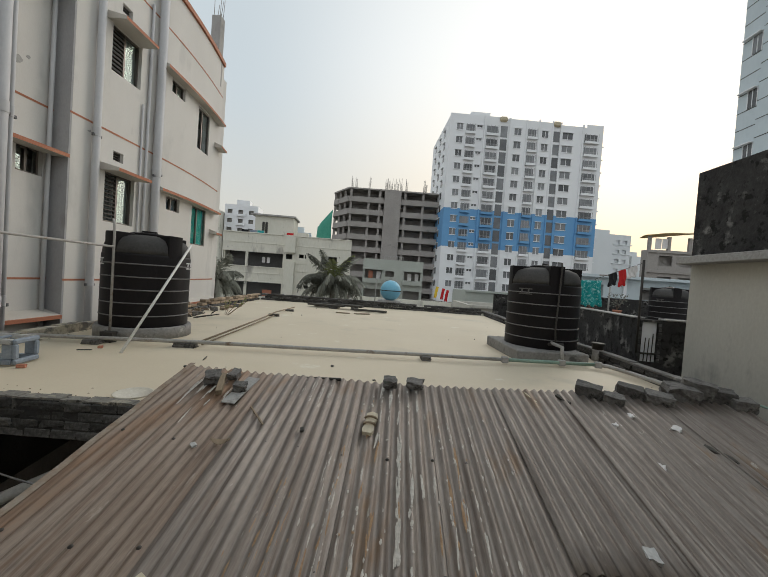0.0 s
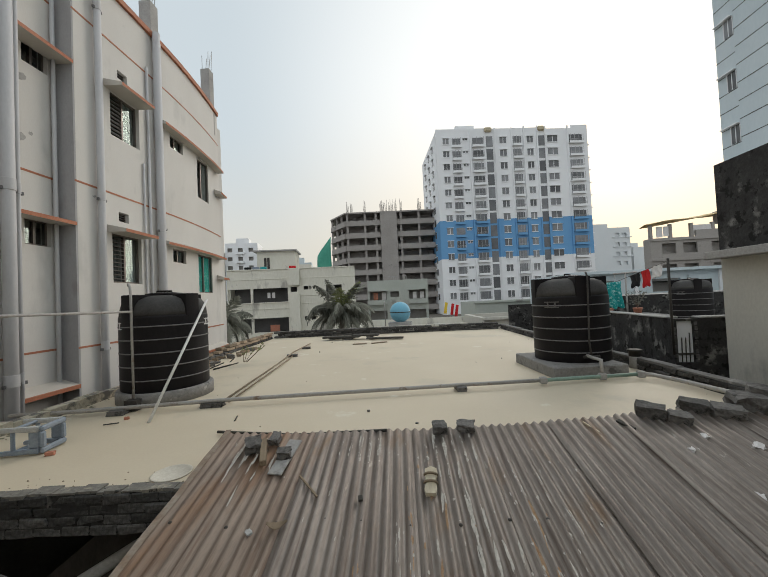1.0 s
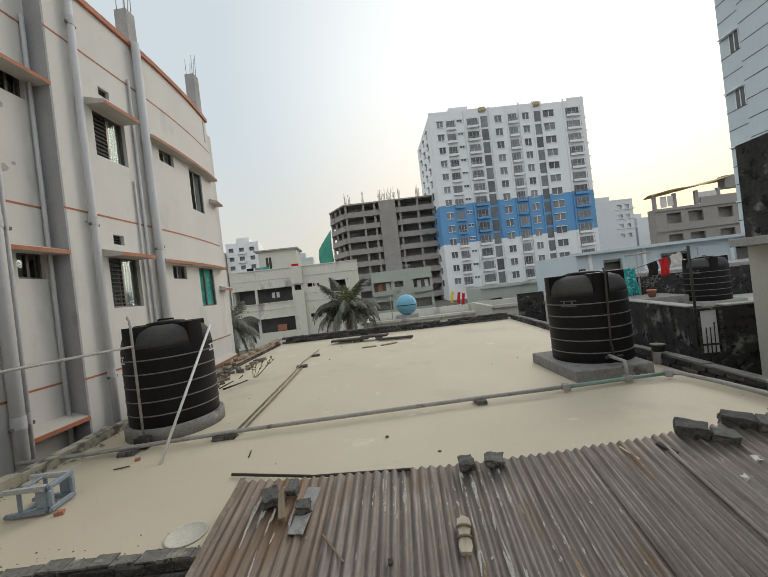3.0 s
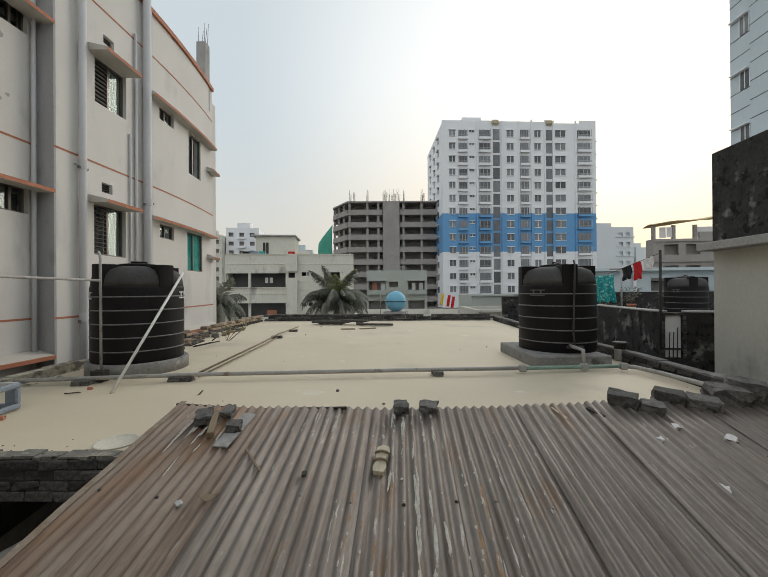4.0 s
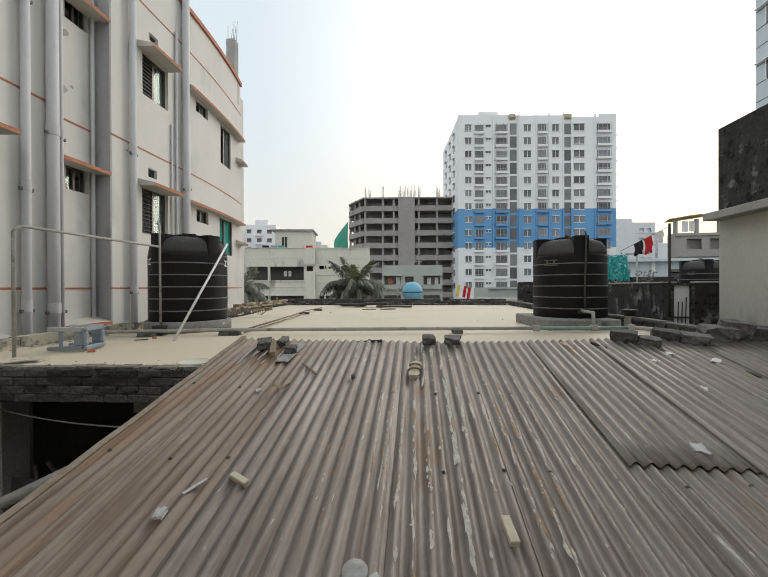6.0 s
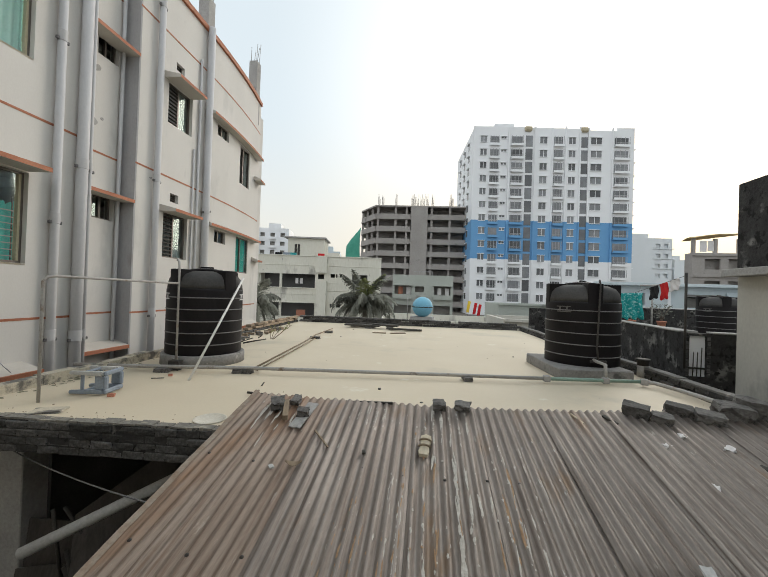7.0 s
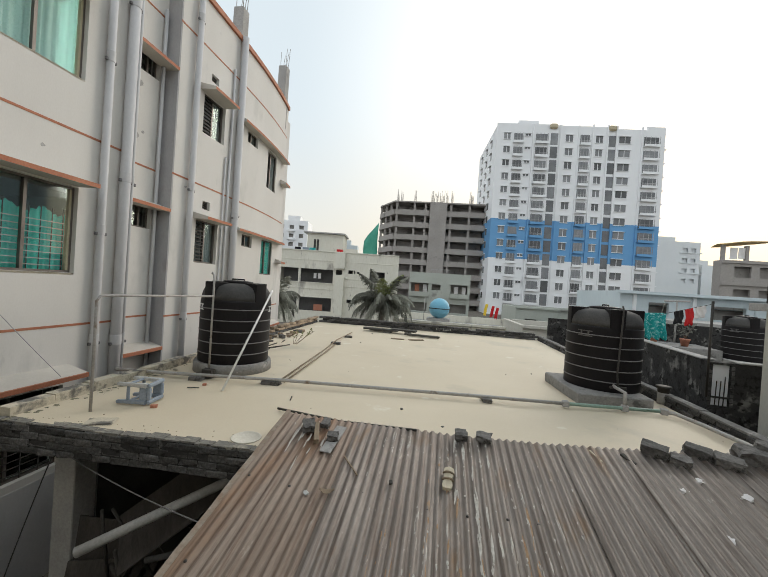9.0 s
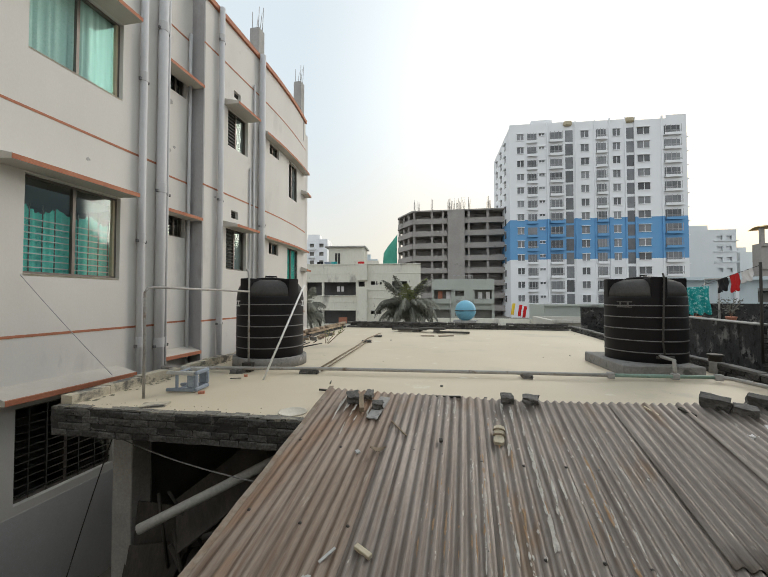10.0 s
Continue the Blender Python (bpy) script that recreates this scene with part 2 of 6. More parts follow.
FAR_WINDOW = surface("far_window_glass", (0.11, 0.115, 0.122), (0.235, 0.24, 0.245), 2.5, 0.25, bump=0.0, vary=0.5)
RAIL_FAR = surface("balcony_grille_paint", (0.34, 0.34, 0.34), (0.42, 0.42, 0.42), 2.0, 0.6, bump=0.0, vary=0.3)
SOOTY = surface("sooty_mossed_plaster", (0.022, 0.021, 0.021), (0.062, 0.060, 0.058), 0.35, 0.95, bump=0.6, grain=22, speckle=0.6, c3=(0.20, 0.193, 0.18), stain=0.555, stain_size=3.0, c4=(0.015, 0.014, 0.013), scratch=0.55, scratch_size=7.0)
CREAM_DIRTY = surface("dirty_cream_plaster", (0.46, 0.44, 0.39), (0.57, 0.55, 0.49), 1.2, 0.9, bump=0.08, grain=30, speckle=0.15, c3=(0.30, 0.285, 0.26), stain=0.58, stain_size=0.8, stretch=(1, 1, 0.5))
# back wall colour that deepens the shade inside the verandas
FAR_ROOM = surface("veranda_shade_fill", (0.10, 0.098, 0.095), (0.17, 0.165, 0.16), 1.5, 0.9)
GREEN_NET = surface("green_safety_net", (0.05, 0.26, 0.19), (0.09, 0.34, 0.25), 2, 0.9, bump=0.1, grain=6)
TARP = surface("yellow_tarpaulin", (0.52, 0.38, 0.19), (0.60, 0.46, 0.25), 2, 0.8, bump=0.1, grain=3)
BLUE_TANK = surface("light_blue_tank_plastic", (0.17, 0.43, 0.58), (0.22, 0.49, 0.63), 0.8, 0.45, bump=0.02)
TURQUOISE = surface("turquoise_patterned_cloth", (0.01, 0.25, 0.25), (0.03, 0.36, 0.35), 0.1, 0.9, bump=0.1, c3=(0.35, 0.62, 0.62), stain=0.53, stain_size=20)
RED = surface("red_cloth", (0.48, 0.02, 0.025), (0.58, 0.03, 0.03), 0.3, 0.9)
BLACK_CLOTH = surface("black_cloth", (0.012, 0.012, 0.014), (0.025, 0.025, 0.027), 0.3, 0.9)
WHITE_CLOTH = surface("white_cloth", (0.66, 0.64, 0.63), (0.74, 0.72, 0.71), 0.3, 0.9)
YELLOW_CLOTH = surface("yellow_cloth", (0.70, 0.50, 0.05), (0.76, 0.56, 0.08), 0.3, 0.9)
LEAF = surface("dull_green_leaves", (0.15, 0.152, 0.122), (0.25, 0.25, 0.205), 0.5, 0.7, bump=0.1, vary=0.35)
LEAF_LIGHT = surface("yellow_green_leaves", (0.17, 0.20, 0.07), (0.26, 0.28, 0.12), 0.5, 0.7, bump=0.1)
TRUNK = surface("palm_bark", (0.14, 0.12, 0.10), (0.22, 0.19, 0.16), 0.2, 0.95, bump=0.4)
BLUE_GREY = surface("blue_grey_plastic", (0.20, 0.24, 0.29), (0.28, 0.32, 0.37), 0.3, 0.6, bump=0.05)
PLINTH_CEMENT = surface("stained_plinth_cement", (0.19, 0.183, 0.175), (0.31, 0.30, 0.285), 0.3, 0.9, bump=0.35, grain=30, speckle=0.4, c3=(0.10, 0.097, 0.092), stain=0.57, stain_size=3.5, c4=(0.40, 0.385, 0.36), scratch=0.64, scratch_size=5.0)
# pale tone paints the light caught along the tank ribs
RIB_HIGHLIGHT = surface("tank_rib_highlight", (0.10, 0.096, 0.096), (0.22, 0.212, 0.208), 0.08, 0.6, bump=0.05)
COPING_DARK = surface("mould_dark_cement", (0.10, 0.098, 0.095), (0.24, 0.232, 0.22), 0.25, 0.95, bump=0.4, grain=30, c3=(0.36, 0.345, 0.32), stain=0.58, stain_size=4)
CLAMP = surface("dark_pipe_clamp", (0.10, 0.097, 0.10), (0.17, 0.165, 0.165), 0.1, 0.7, bump=0.05)
# wall tone greyed to paint the shaded foot of the house
LOWER_WALL = surface("shade_grey_lower_wall", (0.46, 0.455, 0.46), (0.55, 0.545, 0.545), 0.9, 0.9, speckle=0.12, bump=0.06, grain=30, c3=(0.40, 0.39, 0.385), stain=0.6, stain_size=1.4)
GREY_PLASTIC = surface("light_grey_plastic", (0.42, 0.42, 0.41), (0.50, 0.50, 0.49), 0.3, 0.6, bump=0.05)
TERRACOTTA = surface("broken_red_brick", (0.40, 0.16, 0.10), (0.48, 0.22, 0.15), 0.1, 0.9, bump=0.4)
WHITE_LETTER = surface("white_stencil_paint", (0.60, 0.60, 0.60), (0.70, 0.70, 0.70), 0.3, 0.8)
GREY_LETTER = surface("faded_grey_stencil", (0.09, 0.085, 0.08), (0.13, 0.125, 0.12), 0.3, 0.8)
PLANK_BLACK = surface("black_weathered_plank", (0.05, 0.047, 0.042), (0.09, 0.085, 0.075), 0.1, 0.9, bump=0.4)


# ---------------------------------------------------------------- mesh helpers
def finish(name, bm, material, parent=None, label="", smooth=False):
    me = bpy.data.meshes.new(name)
    bmesh.ops.recalc_face_normals(bm, faces=bm.faces)
    if smooth:
        for f in bm.faces:
            f.smooth = True
    bm.to_mesh(me)
    bm.free()
    for mm in material if isinstance(material, (list, tuple)) else (material,):
        me.materials.append(mm)
    ob = new(name, me)
    if parent:
        ob.parent = parent
    if label:
        ob["label"] = label
    return ob


def part(name, bm, material, parent, label="", smooth=False):
    return finish(name, bm, material, parent, label, smooth)


def thing(name, m, label, category, group="", kind=""):
    ob = new(name)
    ob.empty_display_size = 0.1
    ob.matrix_world = m
    return tagged(ob, label, category, group, kind)


def box(bm, x0, x1, y0, y1, z0, z1, bevel=0.0, mat=0):
    vs = [bm.verts.new((x, y, z)) for z in (z0, z1) for x, y in ((x0, y0), (x1, y0), (x1, y1), (x0, y1))]
    fs = [bm.faces.new([vs[i] for i in q]) for q in ((3, 2, 1, 0), (4, 5, 6, 7), (0, 1, 5, 4), (1, 2, 6, 5), (2, 3, 7, 6), (3, 0, 4, 7))]
    for f in fs:
        f.material_index = mat
    if bevel:
        es = list({e for f in fs for e in f.edges})
        bmesh.ops.bevel(bm, geom=es, offset=bevel, segments=1, affect="EDGES")
    return bm


def boxes(*args, bevel=0.0):
    bm = bmesh.new()
    for a in args:
        box(bm, *a, bevel=bevel)
    return bm


def tube(bm, points, r, seg=10, r_end=None, caps=True):
    """A round bar along points."""
    pts = [Vector(p) for p in points]
    rings = []
    up = None
    for i, p in enumerate(pts):
        d = (pts[min(i + 1, len(pts) - 1)] - pts[max(i - 1, 0)]).normalized()
        if up is None:
            up = d.orthogonal().normalized()
        up = (up - d * up.dot(d)).normalized()
        side = d.cross(up)
        rr = r if r_end is None else r + (r_end - r) * i / (len(pts) - 1)
        rings.append([bm.verts.new(p + rr * (math.cos(a) * up + math.sin(a) * side)) for a in (2 * math.pi * k / seg for k in range(seg))])
    for a, b in zip(rings, rings[1:]):
        for k in range(seg):
            f = bm.faces.new((a[k], a[(k + 1) % seg], b[(k + 1) % seg], b[k]))
            f.smooth = True
    if caps:
        bm.faces.new(rings[0][::-1])
        bm.faces.new(rings[-1])
    return bm


def lathe(bm, profile, seg=48, cx=0.0, cy=0.0):
    """A turned body from (radius, height) pairs."""
    rings = [[bm.verts.new((cx + r * math.cos(2 * math.pi * k / seg), cy + r * math.sin(2 * math.pi * k / seg), z)) for k in range(seg)] for r, z in profile]
    for a, b in zip(rings, rings[1:]):
        for k in range(seg):
            f = bm.faces.new((a[k], a[(k + 1) % seg], b[(k + 1) % seg], b[k]))
            f.smooth = True
    bm.faces.new(rings[0][::-1])
    bm.faces.new(rings[-1])
    return bm


def grid_wall(us, zs, holes, at, thick):
    """A wall with openings through it: us along, zs up, holes (u0, u1, z0, z1); at(u, depth, z) gives the place."""
    us = sorted(set(us) | {h for q in holes for h in q[:2]})
    zs = sorted(set(zs) | {h for q in holes for h in q[2:]})
    bm = bmesh.new()
    solid = {}
    for i in range(len(us) - 1):
        for j in range(len(zs) - 1):
            uc, zc = (us[i] + us[i + 1]) / 2, (zs[j] + zs[j + 1]) / 2
            solid[i, j] = not any(a < uc < b and c < zc < d for a, b, c, d in holes)
    verts = {}

    def v(i, j, k):
        if (i, j, k) not in verts:
            verts[i, j, k] = bm.verts.new(at(us[i], -thick * k, zs[j]))
        return verts[i, j, k]

    for (i, j), s in solid.items():
        if not s:
            continue
        for k in (0, 1):
            bm.faces.new((v(i, j, k), v(i + 1, j, k), v(i + 1, j + 1, k), v(i, j + 1, k)))
        for di, dj, a, b in ((-1, 0, (i, j), (i, j + 1)), (1, 0, (i + 1, j), (i + 1, j + 1)), (0, -1, (i, j), (i + 1, j)), (0, 1, (i, j + 1), (i + 1, j + 1))):
            if not solid.get((i + di, j + dj), False):
                bm.faces.new((v(*a, 0), v(*b, 0), v(*b, 1), v(*a, 1)))
    return bm


def rock_mesh(sx, sy, sz, seed, rough=0.18):
    """A broken lump, flat below."""
    bm = bmesh.new()
    bmesh.ops.create_cube(bm, size=1.0)
    bmesh.ops.subdivide_edges(bm, edges=bm.edges, cuts=2, use_grid_fill=True)
    for q in bm.verts:
        d = noise.noise_vector(q.co * 2.3 + Vector((seed * 7.1, seed * 3.3, seed))) * rough
        q.co = Vector(((q.co.x + d.x) * sx, (q.co.y + d.y) * sy, (max(q.co.z + d.z, -0.5) + 0.5) * sz))
    return bm

# ---------------------------------------------------------------- ground
gm = bmesh.new()
box(gm, -1500, 1500, -1500, 1500, -3.7, -3.2)
tagged(finish("ground", gm, GROUND), "dusty grey brown earth and paving between the houses", "ground", kind="structure")

# ---------------------------------------------------------------- flat roof of the low building
FL, FR, BR, BL = Vector((-4.0, 2.72)), Vector((4.25, 3.98)), Vector((3.05, 14.75)), Vector((-5.42, 13.85))
roof_house = thing("low_building", Matrix.Identity(4), "single storey building with pale yellow screeded flat roof", "building", kind="structure")
rb = bmesh.new()
nx, ny = 40, 50
gv = []
for j in range(ny + 1):
    row = []
    for i in range(nx + 1):
        a, b = i / nx, j / ny
        p = (FL * (1 - a) + FR * a) * (1 - b) + (BL * (1 - a) + BR * a) * b
        row.append(rb.verts.new((p.x, p.y, 0.012 * noise.noise(Vector((p.x * 0.5, p.y * 0.5, 3))))))
    gv.append(row)
for j in range(ny):
    for i in range(nx):
        rb.faces.new((gv[j][i], gv[j][i + 1], gv[j + 1][i + 1], gv[j + 1][i]))
ret = bmesh.ops.extrude_face_region(rb, geom=list(rb.faces))
for g in ret["geom"]:
    if isinstance(g, bmesh.types.BMVert):
        g.co.z = -0.14
part("roof_slab", rb, ROOF_SCREED, roof_house, "smooth pale yellow cement screed roof")


def wall_run(p, q, z0, z1, thick, out=1.0):
    """A straight wall from p to q; its thickness lies to the left of the way (out=1) or to the right."""
    p, q = Vector(p), Vector(q)
    d = (q - p).normalized()
    s = Vector((-d.y, d.x)) * thick * out
    bm = bmesh.new()
    vs = [bm.verts.new((c.x, c.y, z)) for z in (z0, z1) for c in (p, q, q + s, p + s)]
    for f in ((3, 2, 1, 0), (4, 5, 6, 7), (0, 1, 5, 4), (1, 2, 6, 5), (2, 3, 7, 6), (3, 0, 4, 7)):
        bm.faces.new([vs[i] for i in f])
    return bm


# walls below, set back under the slab
part("wall", wall_run(BL + Vector((0.3, -0.3)), BR + Vector((-0.3, -0.3)), -3.2, -0.14, 0.2, -1), CREAM_DIRTY, roof_house)
part("wall", wall_run(FR + Vector((-0.3, 3.2)), BR + Vector((-0.3, -0.3)), -3.2, -0.14, 0.2), CREAM_DIRTY, roof_house)
# these two are painted near-black as the shade below the roof
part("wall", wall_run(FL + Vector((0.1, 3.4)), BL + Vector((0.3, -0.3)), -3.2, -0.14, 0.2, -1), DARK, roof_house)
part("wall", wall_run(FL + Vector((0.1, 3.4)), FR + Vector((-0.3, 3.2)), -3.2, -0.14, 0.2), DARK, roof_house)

# brick runs: courses of single bricks sharing one mesh
def brick_data(name, length, depth, height, material, seed):
    bm = boxes((-length / 2, length / 2, 0, depth, 0, height))
    rr = random.Random(seed)
    for q in bm.verts:
        q.co += Vector((rr.uniform(-0.01, 0.01), rr.uniform(-0.012, 0.012), rr.uniform(-0.006, 0.006)))
    bmesh.ops.bevel(bm, geom=list(bm.edges), offset=0.009, segments=1, affect="EDGES")
    bmesh.ops.recalc_face_normals(bm, faces=bm.faces)
    me = bpy.data.meshes.new(name)
    bm.to_mesh(me)
    bm.free()
    me.materials.append(material)
    return me


def brick_run(p, q, z0, courses, parent, material, length=0.24, height=0.068, depth=0.12, gap=0.012, wild=1.0, miss=0.0, seed=1, top_miss=0.0):
    kinds = [brick_data("brick", length, depth, height, material, seed * 10 + k) for k in range(4)]
    p, q = Vector(p), Vector(q)
    d = (q - p).normalized()
    r = random.Random(seed)
    n = int((q - p).length / (length + gap))
    for c in range(courses):
        for k in range(n):
            if r.random() < (top_miss if c == courses - 1 else miss):
                continue
            w = p + d * ((k + 0.5 + (0.5 if c % 2 else 0)) * (length + gap))
            ob = new("brick", r.choice(kinds))
            ob.parent = parent
            ob.matrix_local = pose(w.x, w.y, z0 + c * (height + gap) + wild * r.uniform(-0.003, 0.003), r.uniform(-1.2, 1.2) * wild, r.uniform(-1.5, 1.5) * wild, math.degrees(math.atan2(d.y, d.x)) + r.uniform(-1.5, 1.5) * wild) @ Matrix.Translation((0, wild * r.uniform(-0.012, 0.012), 0))


# ---------------------------------------------------------------- tin roof
TIN_A, TIN_B, TIN_C = -0.0386, 0.2167, -0.687
RUN = Vector((-0.0995, 0.995))
ACROSS = Vector((0.995, 0.0995))


def tin_z(x, y):
    return TIN_A * x + TIN_B * y + TIN_C


tin_roof = thing("tin_roof", Matrix.Identity(4), "brown grey corrugated tin lean-to roof, rusty along one edge", "roof")
PITCH = 0.076


def tin_sheet(s0, s1, top, low, lift, material, label=""):
    """A corrugated sheet between the stations s0 and s1 across the slope, from its top to its low end."""
    bm = bmesh.new()
    n = max(8, int((s1 - s0) / PITCH * 8))
    m = 10
    rows = []
    for j in range(m + 1):
        row = []
        for i in range(n + 1):
            s = s0 + (s1 - s0) * i / n
            y1 = top(s)
            t = y1 + (low - y1) * j / m
            p = ACROSS * s + RUN * t
            wave = 0.0125 * math.sin(2 * math.pi * s / PITCH) + 0.006 * noise.noise(Vector((s * 0.9, t * 0.6, lift * 50)))
            row.append(bm.verts.new((p.x, p.y, tin_z(p.x, p.y) + lift + wave)))
        rows.append(row)
    for j in range(m):
        for i in range(n):
            bm.faces.new((rows[j][i], rows[j][i + 1], rows[j + 1][i + 1], rows[j + 1][i])).smooth = True
    ob = part("corrugated_sheet", bm, material, tin_roof, label)
    so = ob.modifiers.new("gauge", "SOLIDIFY")
    so.thickness = 0.003
    return ob


def ridge(s):
    return 3.83 + 0.023 * s * s


tin_sheet(-0.76, 0.12, ridge, -0.75, 0.0, TIN_DARK, "rust brown corrugated sheet along the open edge")
tin_sheet(0.05, 0.9, ridge, -0.75, 0.005, TIN)
tin_sheet(0.83, 1.55, ridge, -0.75, 0.001, TIN)
tin_sheet(1.48, 2.18, ridge, -0.75, 0.006, TIN)
tin_sheet(2.11, 2.8, ridge, 2.19, 0.014, TIN)
tin_sheet(2.11, 2.8, lambda s: 2.5, -0.75, 0.002, TIN)
tin_sheet(2.73, 3.72, ridge, -0.75, 0.022, TIN)
tin_sheet(3.66, 4.5, ridge, -0.75, 0.028, TIN)

# folded edge strip along the open side
bm = bmesh.new()
es = []
for k in range(25):
    t = 3.86 - 4.6 * k / 24
    for ds, dz in ((-0.775, -0.06), (-0.78, 0.018), (-0.73, 0.02)):
        p = ACROSS * (ds + 0.004 * math.sin(k * 1.9)) + RUN * t
        es.append(bm.verts.new((p.x, p.y, tin_z(p.x, p.y) + dz)))
for k in range(24):
    for q in range(2):
        bm.faces.new((es[3 * k + q], es[3 * k + q + 1], es[3 * k + q + 4], es[3 * k + q + 3]))
ob = part("edge_strip", bm, surface("rusty_pale_edge_strip", (0.20, 0.12, 0.07), (0.38, 0.34, 0.29), 0.12, 0.7, 0.1, bump=0.2, c3=(0.45, 0.42, 0.38), stain=0.6, stain_size=9), tin_roof, "rusty folded strip along the tin edge")
ob.modifiers.new("gauge", "SOLIDIFY").thickness = 0.003

# ---------------------------------------------------------------- water tanks
def stencil(a, r, z, k):
    """A short block mark on the curved side."""
    bm = bmesh.new()
    w, h = (0.032, 0.05)
    for du, dz, sw, sh in ((0, h - 0.008, w, 0.008), (0, -h + 0.008, w, 0.008), (-w + 0.008 if k % 2 else w - 0.008, 0, 0.008, h)):
        vs = []
        for q in ((-1, -1), (1, -1), (1, 1), (-1, 1)):
            aa = a + (du + q[0] * sw) / r
            vs.append(bm.verts.new((r * math.cos(aa), r * math.sin(aa), z + dz + q[1] * sh)))
        bm.faces.new(vs)
    ex = bmesh.ops.extrude_face_region(bm, geom=list(bm.faces))
    for g in ex["geom"]:
        if isinstance(g, bmesh.types.BMVert):
            g.co.x *= 1.004
            g.co.y *= 1.004
    return bm


def water_tank(m, label, stamps, stamp):
    t = thing("water_tank", m, label, "water tank", "black roof tanks")
    r = 0.59
    bm = bmesh.new()
    lathe(bm, [(r * 0.99, 0.0), (r, 0.015), (r, 0.2), (r, 0.5), (r, 0.8), (r, 1.03), (r * 0.99, 1.06)], 56)
    part("body", bm, BLACK_PLASTIC, t)
    # ribs carry their highlight as a lighter colour than the body
    for k in range(5):
        z = 0.165 + k * 0.187
        bm = bmesh.new()
        lathe(bm, [(r - 0.004, z - 0.011), (r + 0.006, z - 0.006), (r + 0.008, z), (r + 0.006, z + 0.006), (r - 0.004, z + 0.011)], 56)
        part("rib", bm, RIB_HIGHLIGHT, t, "moulded rib, coloured pale as its highlight")
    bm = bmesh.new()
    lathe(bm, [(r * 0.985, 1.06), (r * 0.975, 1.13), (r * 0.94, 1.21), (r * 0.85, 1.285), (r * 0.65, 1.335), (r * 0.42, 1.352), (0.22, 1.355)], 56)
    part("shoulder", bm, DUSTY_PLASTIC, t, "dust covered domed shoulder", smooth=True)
    for a0 in stamps:
        for k in range(4):
            a = radians(a0) + (k - 1.5) * 0.1
            part("stencil_mark", stencil(a, r + 0.004, 0.93, k), stamp, t, "faded stencil mark")
    bm = bmesh.new()
    lathe(bm, [(0.25, 1.34), (0.26, 1.365), (0.25, 1.385), (0.12, 1.40)], 32)
    lid_ob = part("lid", bm, BLACK_PLASTIC, t, smooth=True)
    bm = bmesh.new()
    tube(bm, [(-0.1, 0, 1.39), (-0.1, 0, 1.42), (0.1, 0, 1.42), (0.1, 0, 1.39)], 0.014, 6)
    part("lid_handle", bm, BLACK_PLASTIC, lid_ob)
    for k in range(4):
        a = math.pi / 4 + k * math.pi / 2
        bm = bmesh.new()
        half = 0.115
        arc = [(0.3, -half), *[(r * math.cos(q), r * math.sin(q)) for q in (math.asin(half / r) * (j / 3 - 1) for j in range(7))], (0.3, half)]
        lo, hi = [bm.verts.new((x, y, 1.03)) for x, y in arc], [bm.verts.new((x, y, 1.362)) for x, y in arc]
        bm.faces.new(lo[::-1])
        bm.faces.new(hi)
        for j in range(len(arc)):
            bm.faces.new((lo[j], lo[(j + 1) % len(arc)], hi[(j + 1) % len(arc)], hi[j]))
        bmesh.ops.bevel(bm, geom=list(bm.edges), offset=0.008, segments=1, affect="EDGES")
        bmesh.ops.rotate(bm, verts=bm.verts, matrix=Matrix.Rotation(a, 3, "Z"))
        part("shoulder_block", bm, BLACK_PLASTIC, t)
    return t


tank_left = water_tank(pose(-3.36, 5.74, 0.17, 0, 0, 32), "ribbed black plastic water tank on a round cement base", (203, 348), WHITE_LETTER)
tank_right = water_tank(pose(3.02, 7.32, 0.16, 0, 0, 48), "ribbed black plastic water tank on a square cement plinth", (178,), GREY_LETTER)

bm = bmesh.new()
lathe(bm, [(0.65, -0.01), (0.65, 0.15), (0.635, 0.17)], 48)
ob = finish("round_plinth", bm, PLINTH_CEMENT)
ob.location = (-3.36, 5.74, 0)
tagged(ob, "round grey cement base under the black tank", "plinth")
bm = boxes((-0.58, 0.56, -0.74, 0.74, -0.01, 0.17), bevel=0.016)
ob = finish("tank_plinth", bm, PLINTH_CEMENT)
ob.matrix_world = pose(2.9, 7.24, 0, 0, 0, 10)
tagged(ob, "square grey cement plinth under the black tank", "plinth")

# ---------------------------------------------------------------- left apartment building (local x: out of the wall, y: along it)
HOUSE = pose(-5.42, 4.36, 0, 0, 0, 5.71)
house = thing("apartment_building", HOUSE, "cream plastered three storey building with orange trim and grey pipes", "building", kind="structure")


def bow(y):
    return -0.36 * (max(0.0, y - 4.3) / 3.85) ** 2


def on_wall(y, d, z):
    return (bow(y) + d, y, z)


holes_near = [(-1.32, 0.06, 1.52, 2.87), (-1.32, 0.06, 4.58, 5.88), (-1.36, 0.0, -1.5, -0.25)]
part("wall", grid_wall([-5.6, -4.0, -2.0, 0.6, 1.0], [-3.2, 8.08], holes_near, on_wall, 0.22), WALL_PAINT, house)
holes_recess = [(1.42, 1.88, 2.5, 2.95), (1.42, 1.88, 5.6, 6.05)]
part("wall", grid_wall([1.0, 2.03], [-3.2, 8.08], holes_recess, lambda y, d, z: (d - 0.32, y, z), 0.2), WALL_PAINT, house)
